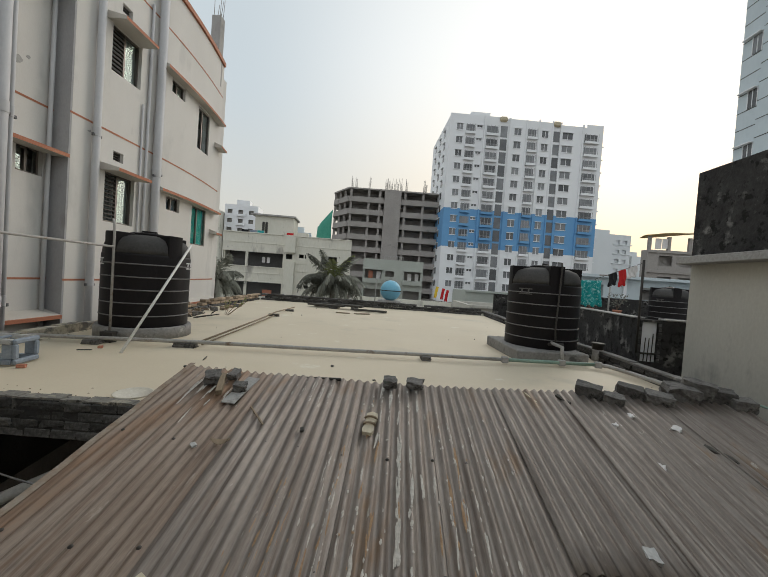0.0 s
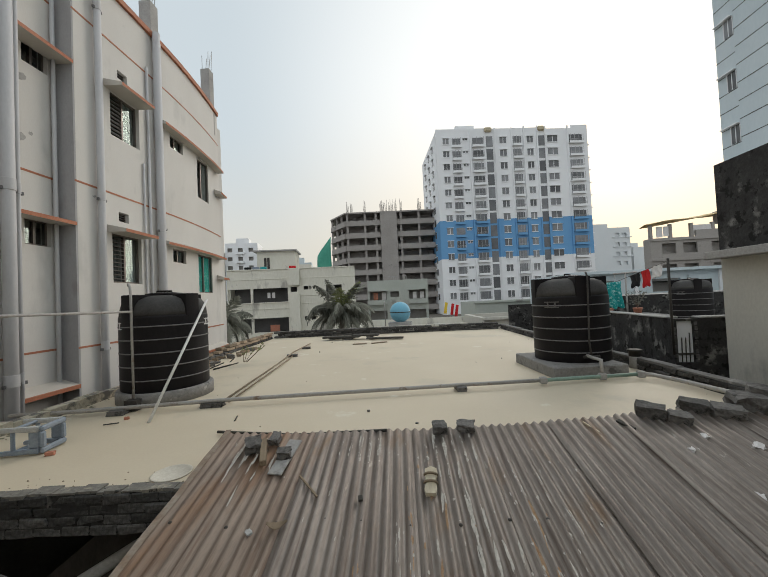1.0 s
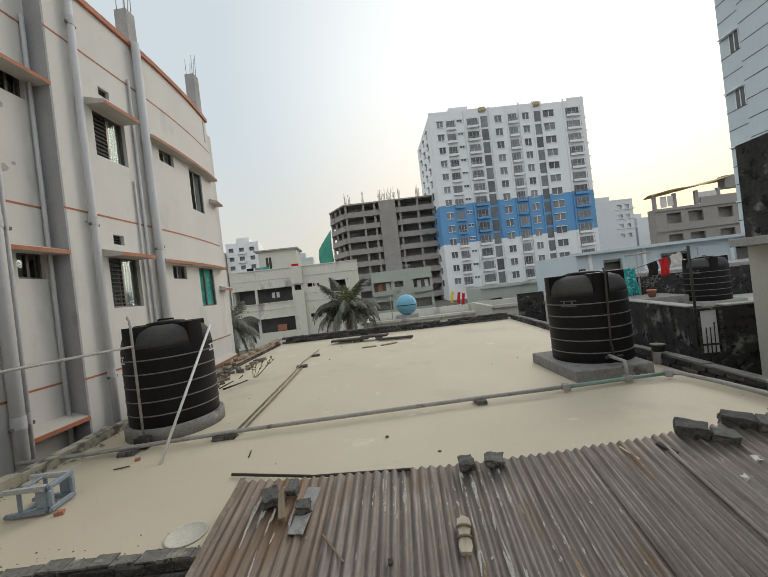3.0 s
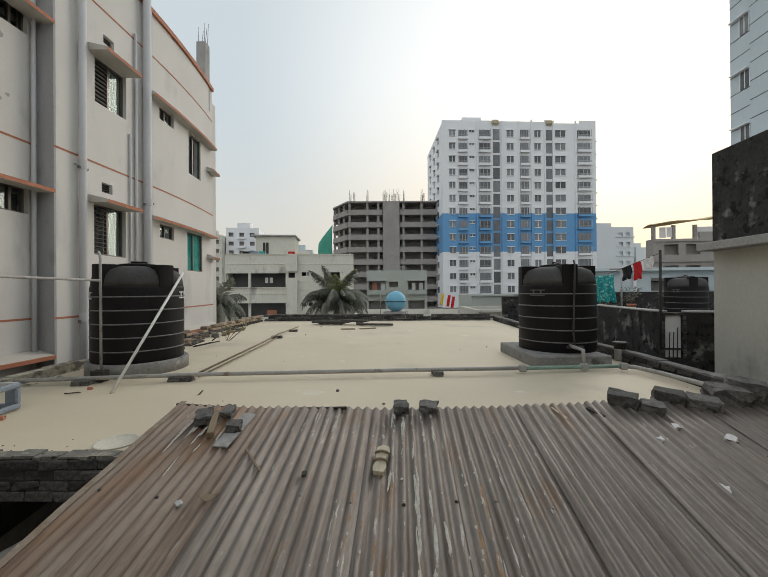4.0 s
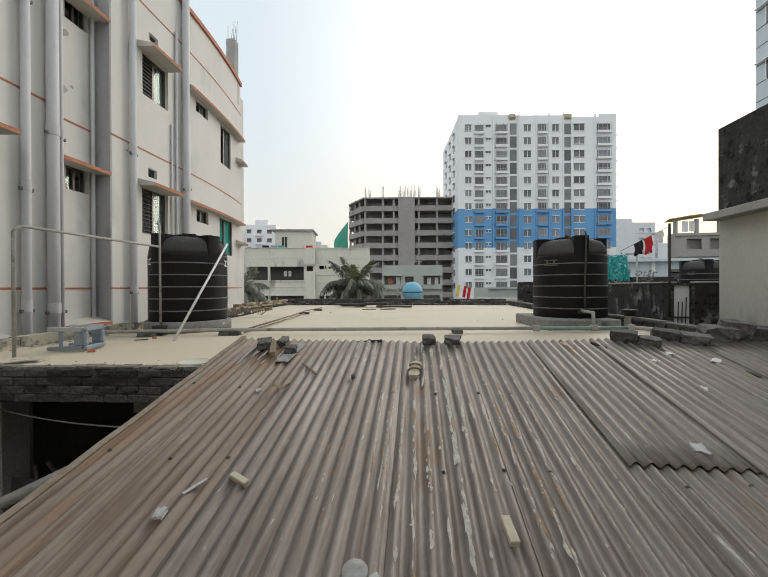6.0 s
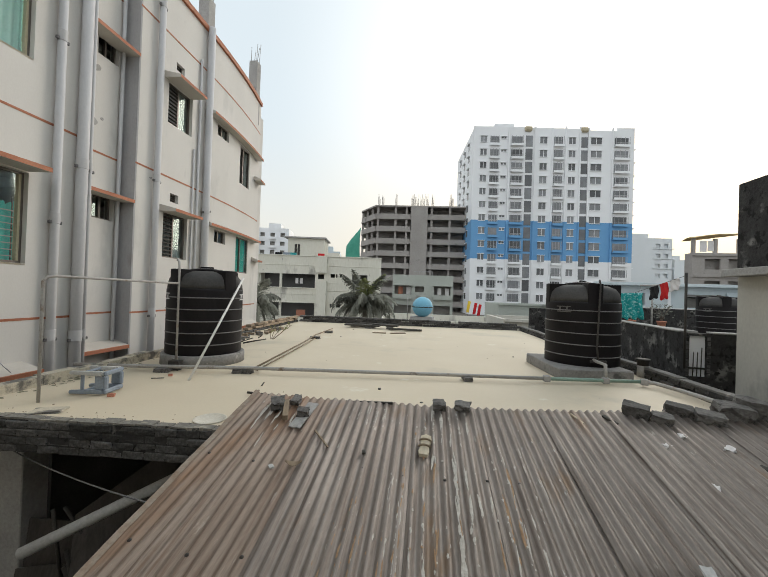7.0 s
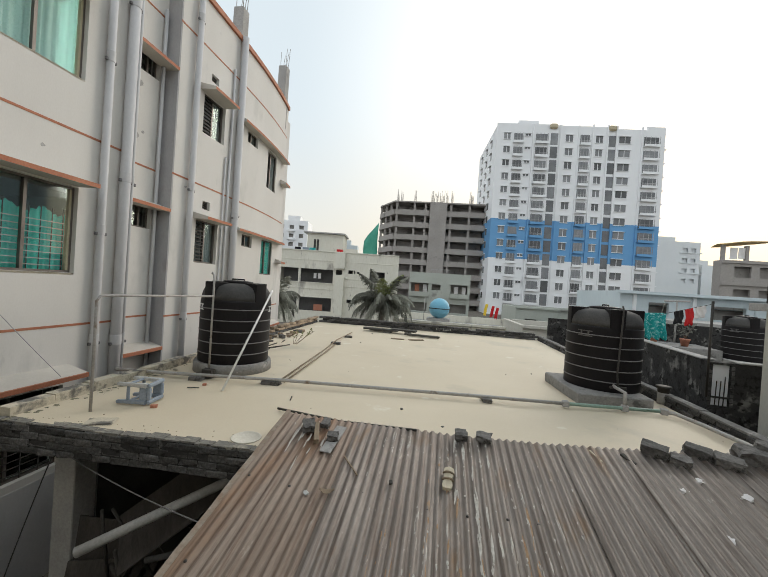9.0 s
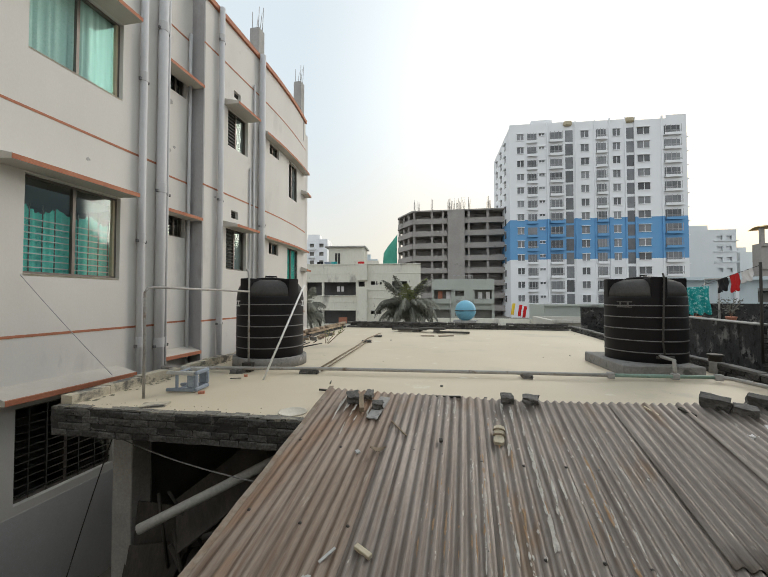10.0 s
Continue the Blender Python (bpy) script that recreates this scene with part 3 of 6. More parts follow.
# this face has a darker grey than the cream front
part("wall", boxes((-0.52, -0.002, 2.03, 2.066, -3.2, 8.08)), RETURN_GREY, house, "return of the wall, darker grey than the front")
holes_b = [(2.87, 3.71, 1.9, 2.93), (2.9, 3.74, 4.98, 5.93), (3.06, 3.34, 3.2, 3.4), (3.12, 3.4, 6.3, 6.48)]
part("wall", grid_wall([2.068, 4.3], [-3.2, 8.08], holes_b, on_wall, 0.22), WALL_PAINT, house)
holes_c = [(4.88, 5.5, 2.52, 2.88), (6.2, 7.2, 1.75, 2.9), (4.88, 5.5, 5.55, 5.9), (6.3, 7.1, 4.62, 5.85)]
part("wall", grid_wall([4.3 + 0.35 * k for k in range(12)], [-3.2, 8.08], holes_c, on_wall, 0.22), WALL_PAINT, house)
part("wall", boxes((-9.0, bow(8.15) - 0.002, 8.15, 8.37, -3.2, 7.6)), WALL_PAINT, house)
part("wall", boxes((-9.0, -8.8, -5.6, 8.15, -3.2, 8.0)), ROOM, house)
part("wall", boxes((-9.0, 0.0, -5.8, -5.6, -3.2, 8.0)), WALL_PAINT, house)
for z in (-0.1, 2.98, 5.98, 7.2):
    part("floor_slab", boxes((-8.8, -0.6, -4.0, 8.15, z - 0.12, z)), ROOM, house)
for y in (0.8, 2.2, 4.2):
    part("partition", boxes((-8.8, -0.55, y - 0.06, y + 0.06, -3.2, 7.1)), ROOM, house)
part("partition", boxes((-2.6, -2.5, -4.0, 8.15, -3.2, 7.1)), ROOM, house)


def strip(y0, y1, z0, z1, d0, d1, material, name, label="", n=1):
    bm = bmesh.new()
    n = n if y0 < 4.3 and y1 <= 4.31 else 12
    rows = [[bm.verts.new(on_wall(y0 + (y1 - y0) * k / n, d, z)) for d, z in ((d0, z0), (d1, z0), (d1, z1), (d0, z1))] for k in range(n + 1)]
    for a, b in zip(rows, rows[1:]):
        for q in range(4):
            bm.faces.new((a[q], a[(q + 1) % 4], b[(q + 1) % 4], b[q]))
    bm.faces.new(rows[0])
    bm.faces.new(rows[-1][::-1])
    return part(name, bm, material, house, label)


# added strip: shade on the lower wall, done as a greyer colour
strip(-5.6, 1.0, -3.2, -1.62, 0.0, 0.008, LOWER_WALL, "dado", "strip on the wall foot, greyed for the shade there")
for z in (0.69, 3.74, 6.97):
    for y0, y1 in ((-5.6, 1.0), (2.03, 4.3), (4.3, 8.15)):
        strip(y0, y1, z - 0.018, z + 0.018, 0.0, 0.006, ORANGE, "trim", "thin orange painted groove line")
    strip(1.0, 2.03, z - 0.018, z + 0.018, -0.32, -0.314, ORANGE, "trim")
strip(-1.5, 0.4, -2.27, -2.23, 0.0, 0.006, METAL_DARK, "trim")
for y0, y1 in ((-5.6, 1.0), (2.03, 4.3), (4.3, 8.15)):
    strip(y0, y1, 8.0, 8.12, -0.2, 0.06, ORANGE, "coping", "orange painted parapet coping")


def sunshade(y0, y1, z, depth, back=0.0):
    bm = bmesh.new()
    n = 10 if y1 > 4.4 else 1
    rows = []
    for k in range(n + 1):
        y = y0 + (y1 - y0) * k / n
        rows.append([bm.verts.new((bow(y) + d, y, zz)) for d, zz in ((back, z), (depth, z - 0.015), (depth, z + 0.05), (depth - 0.02, z + 0.055), (back, z + 0.15))])
    for a, b in zip(rows, rows[1:]):
        for q in range(5):
            f = bm.faces.new((a[q], a[(q + 1) % 5], b[(q + 1) % 5], b[q]))
            f.material_index = 0 if q in (1, 2) else 1
    for r in (rows[0], rows[-1]):
        bm.faces.new(r).material_index = 1
    part("sunshade", bm, [ORANGE, SHADE_UNDER], house, "orange edged concrete window sunshade")


for z in (-0.04, 2.89, 5.88):
    sunshade(-1.72, 0.06, z if z > 0 else z - 0.04, 0.4)
    sunshade(1.02, 2.028, z + 0.03, 0.03, -0.32)
    sunshade(4.35, 7.95, z + 0.02, 0.24)
for z in (2.92, 5.91):
    sunshade(2.74, 3.72, z, 0.4)
strip(1.0, 2.03, 8.0, 8.12, -0.5, -0.26, ORANGE, "coping", "orange painted parapet coping")
for z in (2.22, 5.1):
    sunshade(7.6, 8.2, z, 0.25)


def wall_pipe(y, r, d, z1, joints):
    bm = bmesh.new()
    tube(bm, [(d, y, -3.2), (d, y, z1)], r, 14)
    p = part("drain_pipe", bm, PIPE_PAINT, house, "grey painted vertical drain pipe")
    for z in joints:
        bm = bmesh.new()
        tube(bm, [(d, y, z - 0.02), (d, y, z - 0.014), (d, y, z + 0.15), (d, y, z + 0.156)], r + 0.007, 14)
        c = part("coupling", bm, PIPE_PAINT, p)
        part("clamp", boxes(*[(d - 0.02, d + 0.025, y + e * (r + 0.022) - 0.018, y + e * (r + 0.022) + 0.018, z - 0.025, z + 0.025) for e in (-1, 1)], bevel=0.005), CLAMP, c, "dark rusty clamp ears")
    return p


wall_pipe(0.4, 0.06, 0.08, 6.74, (0.35, 2.2, 5.1))
wall_pipe(0.8, 0.085, 0.1, 8.2, (0.3, 3.2, 6.3))
wall_pipe(0.99, 0.03, 0.05, 8.2, (0.3, 3.2))
wall_pipe(1.92, 0.035, -0.26, 7.1, ())
wall_pipe(2.52, 0.065, 0.09, 8.1, (0.6, 3.5, 7.3))
wall_pipe(3.82, 0.022, 0.03, 4.7, ())
wall_pipe(3.99, 0.03, 0.04, 7.08, ())
wall_pipe(4.27, 0.09, 0.11, 8.1, (3.2,))
wall_pipe(4.5, 0.03, 0.04, 8.0, (3.3,))


def window(y0, y1, z0, z1, kind, curtain=None, depth=None):
    d = -0.1 if depth is None else depth
    w = bmesh.new()
    e = 0.035
    xo = bow((y0 + y1) / 2) + d
    for a in ((y0, y0 + e, z0, z1), (y1 - e, y1, z0, z1), (y0 + e, y1 - e, z0, z0 + e), (y0 + e, y1 - e, z1 - e, z1)):
        box(w, xo - 0.04, xo + 0.02, *a)
    ym = (y0 + y1) / 2
    if kind != "vent":
        box(w, xo - 0.03, xo + 0.025, ym - 0.022, ym + 0.022, z0 + e, z1 - e)
    f = part("window", w, ALU, house, "bronze aluminium sliding window")
    if kind == "vent":
        for k in range(4):
            zz = z0 + (z1 - z0) * (k + 0.5) / 4
            part("louvre", boxes((xo - 0.05, xo + 0.03, y0 + 0.01, y1 - 0.01, zz - 0.008, zz + 0.008)), METAL_DARK, f)
        return
    g0 = ym if kind == "louvre" else y0 + e
    for xa, ya, yb in ((xo - 0.012, g0, ym if kind != "louvre" else y1 - e), (xo, ym, y1 - e)):
        if kind == "louvre" and xa == xo:
            continue
        gbm = bmesh.new()
        gbm.faces.new([gbm.verts.new(c) for c in ((xa, ya, z0 + e), (xa, yb, z0 + e), (xa, yb, z1 - e), (xa, ya, z1 - e))])
        part("pane", gbm, COATED_UPPER if kind == "big" and z0 > 3 else COATED, f)
    if kind == "louvre":
        k = z0 + 0.09
        while k < z1 - 0.04:
            part("louvre", boxes((xo - 0.03, xo + 0.03, y0 + e, ym - 0.03, k - 0.012, k + 0.012)), METAL_DARK, f)
            k += 0.085
    if kind == "grille":
        k = z0 + 0.1
        while k < z1 - 0.05:
            part("grille_bar", boxes((xo + 0.04, xo + 0.052, y0 + 0.01, y1 - 0.01, k - 0.006, k + 0.006)), METAL_DARK, f)
            k += 0.1
        for q in (0.14, 0.3, 0.62, 0.8):
            ya = y0 + (y1 - y0) * q
            part("grille_bar", boxes((xo + 0.053, xo + 0.062, ya - 0.007, ya + 0.007, z0 + 0.02, z1 - 0.02)), METAL_DARK, f)
    if kind == "big" and curtain is CURTAIN:
        k = z0 + 0.1
        while k < z0 + 0.85:
            part("grille_bar", boxes((xo - 0.05, xo - 0.04, y0 + 0.03, y1 - 0.03, k - 0.007, k + 0.007)), GREY_PLASTIC, f)
            k += 0.095
        for q in range(1, 9):
            if q != 4:
                ya = y0 + (y1 - y0) * q / 8.5
                part("grille_bar", boxes((xo - 0.062, xo - 0.052, ya - 0.006, ya + 0.006, z0 + 0.03, z0 + 0.98)), METAL_DARK, f)
    if kind == "big":
        part("frame_strip", boxes((xo - 0.04, xo + 0.026, y1 - e - 0.035, y1 - e - 0.003, z0 + e, z1 - e)), YELLOWED, f, "yellowed frame strip")
        part("window_sill", boxes((xo - 0.04, xo + 0.1, y0, y1, z0 - 0.03, z0 - 0.002)), YELLOWED, f, "yellowed cement sill")
    if curtain:
        bm = bmesh.new()
        n = 60
        lo = [bm.verts.new((xo - 0.08 + 0.02 * math.sin(k * 1.3 + math.sin(k * 0.7)), y0 - 0.05 + (y1 - y0 + 0.1) * k / n, z0 - 0.05)) for k in range(n + 1)]
        hi = [bm.verts.new((q.co.x, q.co.y, z1 if curtain is not CURTAIN or kind != "big" else z0 + 0.92 + 0.05 * math.sin(k * 0.33) + 0.02 * math.sin(k * 1.9))) for k, q in enumerate(lo)]
        for k in range(n):
            bm.faces.new((lo[k], lo[k + 1], hi[k + 1], hi[k])).smooth = True
        part("curtain", bm, curtain, f, "gathered curtain behind the glass, the upper one teal as reflected sky" if curtain is not DIM_BLIND else "grey blind behind the glass")


window(-1.32, 0.06, 1.52, 2.87, "big", CURTAIN)
# the curtain colour here supplies much of the pane's sky reflection
window(-1.32, 0.06, 4.58, 5.88, "big", SKY_TEAL_CURTAIN)
window(-1.36, 0.0, -1.5, -0.25, "grille")
window(1.42, 1.88, 2.5, 2.95, "small", None, -0.42)
window(1.42, 1.88, 5.6, 6.05, "small", None, -0.42)
window(2.87, 3.71, 1.9, 2.93, "louvre", DIM_BLIND)
window(2.9, 3.74, 4.98, 5.93, "louvre", DIM_BLIND)
window(3.06, 3.34, 3.2, 3.4, "vent")
window(3.12, 3.4, 6.3, 6.48, "vent")
window(4.88, 5.5, 2.52, 2.88, "small")
window(4.88, 5.5, 5.55, 5.9, "small")
window(6.2, 7.2, 1.75, 2.9, "small", CURTAIN)
window(6.3, 7.1, 4.62, 5.85, "small")

for y, x, z1 in ((4.5, -0.22, 9.05), (7.75, -0.45, 9.4)):
    col = part("column_stub", boxes((x - 0.15, x + 0.15, y - 0.15, y + 0.15, 7.2, z1), bevel=0.012), CEMENT, house, "bare concrete column stub with starter bars")
    for k, (a, b) in enumerate(((-0.1, -0.1), (0.1, -0.1), (0.1, 0.1), (-0.1, 0.1), (0, 0.12))):
        bm = bmesh.new()
        tube(bm, [(x + a, y + b, z1 - 0.02), (x + a + 0.02 * k, y + b, z1 + 0.5 + 0.12 * (k % 3))], 0.009, 6)
        part("starter_bar", bm, STEEL_PIPE, col)

# peeled plaster on the recessed wall and the return
rr = random.Random(17)
for y, x, z, a in ((1.4, -0.32, 5.32, 0.11), (1.36, -0.32, 4.28, 0.12), (1.55, -0.32, 4.4, 0.05), (1.3, -0.32, 3.5, 0.05), (2.45, 0.0, 3.55, 0.05), (-0.5, 0.0, 3.35, 0.04)):
    bm = bmesh.new()
    ring = [(y + a * rr.uniform(0.4, 1.1) * math.cos(6.283 * k / 11), z + 0.7 * a * rr.uniform(0.4, 1.1) * math.sin(6.283 * k / 11)) for k in range(11)]
    lo = [bm.verts.new((x + 0.0005, u, w)) for u, w in ring]
    hi = [bm.verts.new((x + 0.004, u, w)) for u, w in ring]
    bm.faces.new(hi)
    for k in range(11):
        bm.faces.new((lo[k], lo[(k + 1) % 11], hi[(k + 1) % 11], hi[k]))
    part("peeled_patch", bm, CEMENT, house, "grey patch where plaster has peeled")

# ---------------------------------------------------------------- cream building with sooty parapet
side = thing("cream_outbuilding", pose(4.92, 6.64, 0, 0, 0, 5.71), "cream plastered building with black mould stained parapet", "building", kind="structure")
part("wall", boxes((0.0, 5.0, -9.0, 0.0, -3.2, 1.66)), CREAM_DIRTY, side)
part("ledge", boxes((-0.24, 5.2, -9.2, 0.0, 1.66, 1.77), bevel=0.008), CEMENT, side, "grey concrete ledge")
part("parapet_wall", boxes((-0.02, 5.0, -9.0, 0.0, 1.77, 3.04), bevel=0.01), SOOTY, side, "parapet blackened by mould")

# unseen wall added behind the camera; its height sets the light in the yard
finish_wall = finish("wall_south", boxes((-9, 12, -1.3, -1.05, -3.2, 4.6)), CREAM_DIRTY)
tagged(finish_wall, "unseen cream wall added to hold back sky light from behind", "wall", kind="structure")

# ---------------------------------------------------------------- white and blue tower
tower = thing("apartment_tower", pose(2.2, 88.0, 0, 0, 0, 10.5), "white high rise with a broad blue band and many windows", "building", kind="structure")
TW, TD, TOP, FLOOR = 37.0, 22.0, 40.5, 3.07
for z0, z1, mt in ((-3.2, 9.9, WHITE_PAINT), (9.9, 19.0, BLUE_PAINT), (19.0, TOP, WHITE_PAINT)):
    part("wall", boxes((0, TW, 0, TD, z0, z1)), mt, tower)
# (left, right, bottom, top) of openings as shares of the width and of a storey
COLS = ((0.045, 0.083, 0.35, 0.80, 0), (0.105, 0.158, 0.12, 0.80, 1), (0.175, 0.205, 0.62, 0.78, 0), (0.238, 0.307, 0.12, 0.82, 1), (0.327, 0.37, 0.05, 0.9, 2),
        (0.417, 0.46, 0.3, 0.8, 0), (0.504, 0.558, 0.12, 0.85, 1), (0.597, 0.636, 0.3, 0.8, 0), (0.672, 0.715, 0.05, 0.85, 2), (0.733, 0.798, 0.32, 0.82, 0), (0.878, 0.962, 0.18, 0.85, 1))
rng = random.Random(4)
for k in range(13):
    zf = TOP - 1.2 - FLOOR * (k + 1)
    for a, b, c, d, kind in COLS:
        x0, x1, z0, z1 = a * TW, b * TW, zf + c * FLOOR, zf + d * FLOOR
        w = part("window", boxes((x0, x1, -0.06, -0.002, z0, z1)), FAR_WINDOW, tower)
        mt = BLUE_PAINT if 9.9 < z0 < 18.9 else WHITE_PAINT
        if kind == 0:
            part("frame", boxes((x0 - 0.1, x1 + 0.1, -0.35, -0.002, z1, z1 + 0.12), ((x0 + x1) / 2 - 0.06, (x0 + x1) / 2 + 0.06, -0.1, -0.062, z0, z1), (x0 - 0.08, x1 + 0.08, -0.16, -0.002, z0 - 0.12, z0)), WHITE_PAINT, w)
        elif kind == 1:
            part("balcony", boxes((x0 - 0.15, x1 + 0.15, -0.7, -0.002, z0 - 0.2, z0), (x0 - 0.15, x1 + 0.15, -0.7, -0.6, z0, z0 + 0.35)), mt, w)
            part("railing", boxes((x0 - 0.1, x1 + 0.1, -0.66, -0.63, z0 + 0.75, z0 + 0.82), (x0 - 0.1, x1 + 0.1, -0.66, -0.63, z0 + 0.52, z0 + 0.57), *[(x0 + (x1 - x0) * q / 3 - 0.04, x0 + (x1 - x0) * q / 3 + 0.04, -0.66, -0.62, z0 + 0.35, z1) for q in range(4)]), RAIL_FAR, w)
for x0, x1, dy, z1 in ((0.225, 0.38, 0.5, 0.3), (0.385, 0.49, 0.25, 0.4), (0.58, 0.66, 0.3, 0.7), (0.72, 0.86, 0.35, 0.5)):
    for za, zb, mt in ((-3.2, 9.9, WHITE_PAINT), (9.9, 19.0, BLUE_PAINT), (19.0, TOP + z1, WHITE_PAINT)):
        part("pier", boxes((x0 * TW - 0.3, x0 * TW, -dy, -0.002, za, zb), (x1 * TW, x1 * TW + 0.3, -dy, -0.002, za, zb)), mt, tower)
for k in range(13):
    zf = TOP - 1.2 - FLOOR * (k + 1)
    for a in (0.2, 0.45, 0.72):
        w = part("window", boxes((-0.06, -0.002, a * TD, a * TD + 1.7, zf + 0.9, zf + 2.4)), FAR_WINDOW, tower)
        part("frame", boxes((-0.35, -0.002, a * TD - 0.1, a * TD + 1.8, zf + 2.4, zf + 2.52)), WHITE_PAINT, w)
    part("bracket", boxes((TW, TW + 0.5, 0.2, 1.2, zf, zf + 0.2)), WHITE_PAINT, tower)
part("stair_head", boxes((5.2, 9.8, 1.5, 8, TOP, TOP + 1.9)), WHITE_PAINT, tower)
part("parapet", boxes((0, 12, 0, 0.3, TOP, TOP + 0.5), (13, 25, 0, 0.3, TOP, TOP + 0.35), (33, TW, 0, 0.3, TOP, TOP + 0.7)), WHITE_PAINT, tower)
for x in (12.6, 25.5):
    part("crest", boxes((x - 0.9, x + 0.9, -0.6, 0.2, TOP - 0.6, TOP + 0.6), bevel=0.3), YELLOWED, tower, "small yellow roof crest")

# ---------------------------------------------------------------- unfinished concrete block
block = thing("unfinished_building", pose(-21.6, 91.0, 0, 0, 0, 9), "unfinished grey concrete building frame with starter bars", "building", kind="structure")
H, ST = 23.6, 3.15
part("core", boxes((9.0, 13.2, -0.4, 8, -3.2, H - 0.1), (0.8, 30, 4.2, 14, -3.2, H - 0.3), (-3.4, 0.7, 8.6, 14, -3.2, H - 0.3)), RAW_CONCRETE, block, "bare concrete lift core")
for k in range(9):
    z = H - ST * k
    bm = bmesh.new()
    out = [(-4.6, 7.5), (0, 0), (26, 0), (26, 14), (-4.6, 14)]
    lo = [bm.verts.new((x, y, z - 0.35)) for x, y in out]
    hi = [bm.verts.new((x, y, z)) for x, y in out]
    bm.faces.new(lo[::-1])
    bm.faces.new(hi)
    for q in range(5):
        bm.faces.new((lo[q], lo[(q + 1) % 5], hi[(q + 1) % 5], hi[q]))
    part("floor_slab", bm, RAW_CONCRETE, block)
    if k:
        bm = bmesh.new()
        for x0, y0, x1, y1 in ((-4.5, 7.4, -0.1, 0.15), (0.1, 0.05, 8.9, 0.05), (13.3, 0.05, 25.9, 0.05)):
            a, b = Vector((x0, y0)), Vector((x1, y1))
            s = Vector((-(b - a).y, (b - a).x)).normalized() * 0.15
            vs = [bm.verts.new((c.x, c.y, zz)) for zz in (z, z + 1.0) for c in (a, b, b + s, a + s)]
            for f in ((3, 2, 1, 0), (4, 5, 6, 7), (0, 1, 5, 4), (1, 2, 6, 5), (2, 3, 7, 6), (3, 0, 4, 7)):
                bm.faces.new([vs[i] for i in f])
        part("upstand", bm, RAW_CONCRETE, block)
for x, y in ((0.3, 0.35), (4.8, 0.35), (7.6, 0.35), (14.0, 0.35), (18.6, 0.35), (23.2, 0.35), (-1.4, 2.9), (-2.9, 5.2), (-4.4, 7.6)):
    part("column", boxes((x, x + 0.55, y, y + 0.55, -3.2, H - 0.35)), RAW_CONCRETE, block)
rng = random.Random(9)
for k, x in enumerate((0.5, 1.5, 4.9, 9.1, 9.6, 10.4, 11.3, 12.0, 12.9, 14.2, 18.7, 19.2, 23.4)):
    bm = bmesh.new()
    for q in range(4):
        tube(bm, [(x + 0.15 * q, 0.5 + 0.2 * (q % 2), H), (x + 0.15 * q + rng.uniform(-0.1, 0.1), 0.5, H + rng.uniform(1.6, 3.2))], 0.045, 5)
    part("starter_bars", bm, RAW_CONCRETE, block)
net = bmesh.new()
rowsn = []
for j in range(9):
    rowsn.append([net.verts.new((-4.8 - 4.4 * i / 6 + 0.1 * math.sin(j * 1.7 + i), 7.6 + 3.4 * i / 6 + 0.12 * math.sin(i * 2.0 + j), -3.2 + (22.2 - 0.8 * i) * j / 8)) for i in range(7)])
for j in range(8):
    for i in range(6):
        net.faces.new((rowsn[j][i], rowsn[j][i + 1], rowsn[j + 1][i + 1], rowsn[j + 1][i])).smooth = True
ob = part("safety_net", net, GREEN_NET, block, "green safety net hung on the scaffold")
ob.modifiers.new("cloth", "SOLIDIFY").thickness = 0.03


# ---------------------------------------------------------------- houses in the middle distance
def house_block(name, m, label, w, d, top, material, openings, ledges=(), recess=0.5, dark=None):
    """A plain house with openings (x0, x1, z0, z1) cut through its front wall."""
    h = thing(name, m, label, "building", kind="structure")
    part("wall", grid_wall([0, w], [-3.2, top], openings, lambda u, dd, z: (u, -dd, z), 0.25), material, h)
    part("wall", boxes((0, 0.25, 0.26, d, -3.2, top), (w - 0.25, w, 0.26, d, -3.2, top), (0.26, w - 0.26, d - 0.25, d, -3.2, top)), material, h)
    part("roof", boxes((0.26, w - 0.26, 0.26, d - 0.26, top - 0.75, top - 0.55)), CEMENT, h)
    part("room_wall", boxes((0.26, w - 0.26, 0.3 + recess, 0.4 + recess, -3.2, top - 0.8)), dark or ROOM, h)
    for x0, x1, z0, z1, out in ledges:
        part("ledge", boxes((x0, x1, -out, -0.002, z0, z1), bevel=0.01), material, h)
    return h


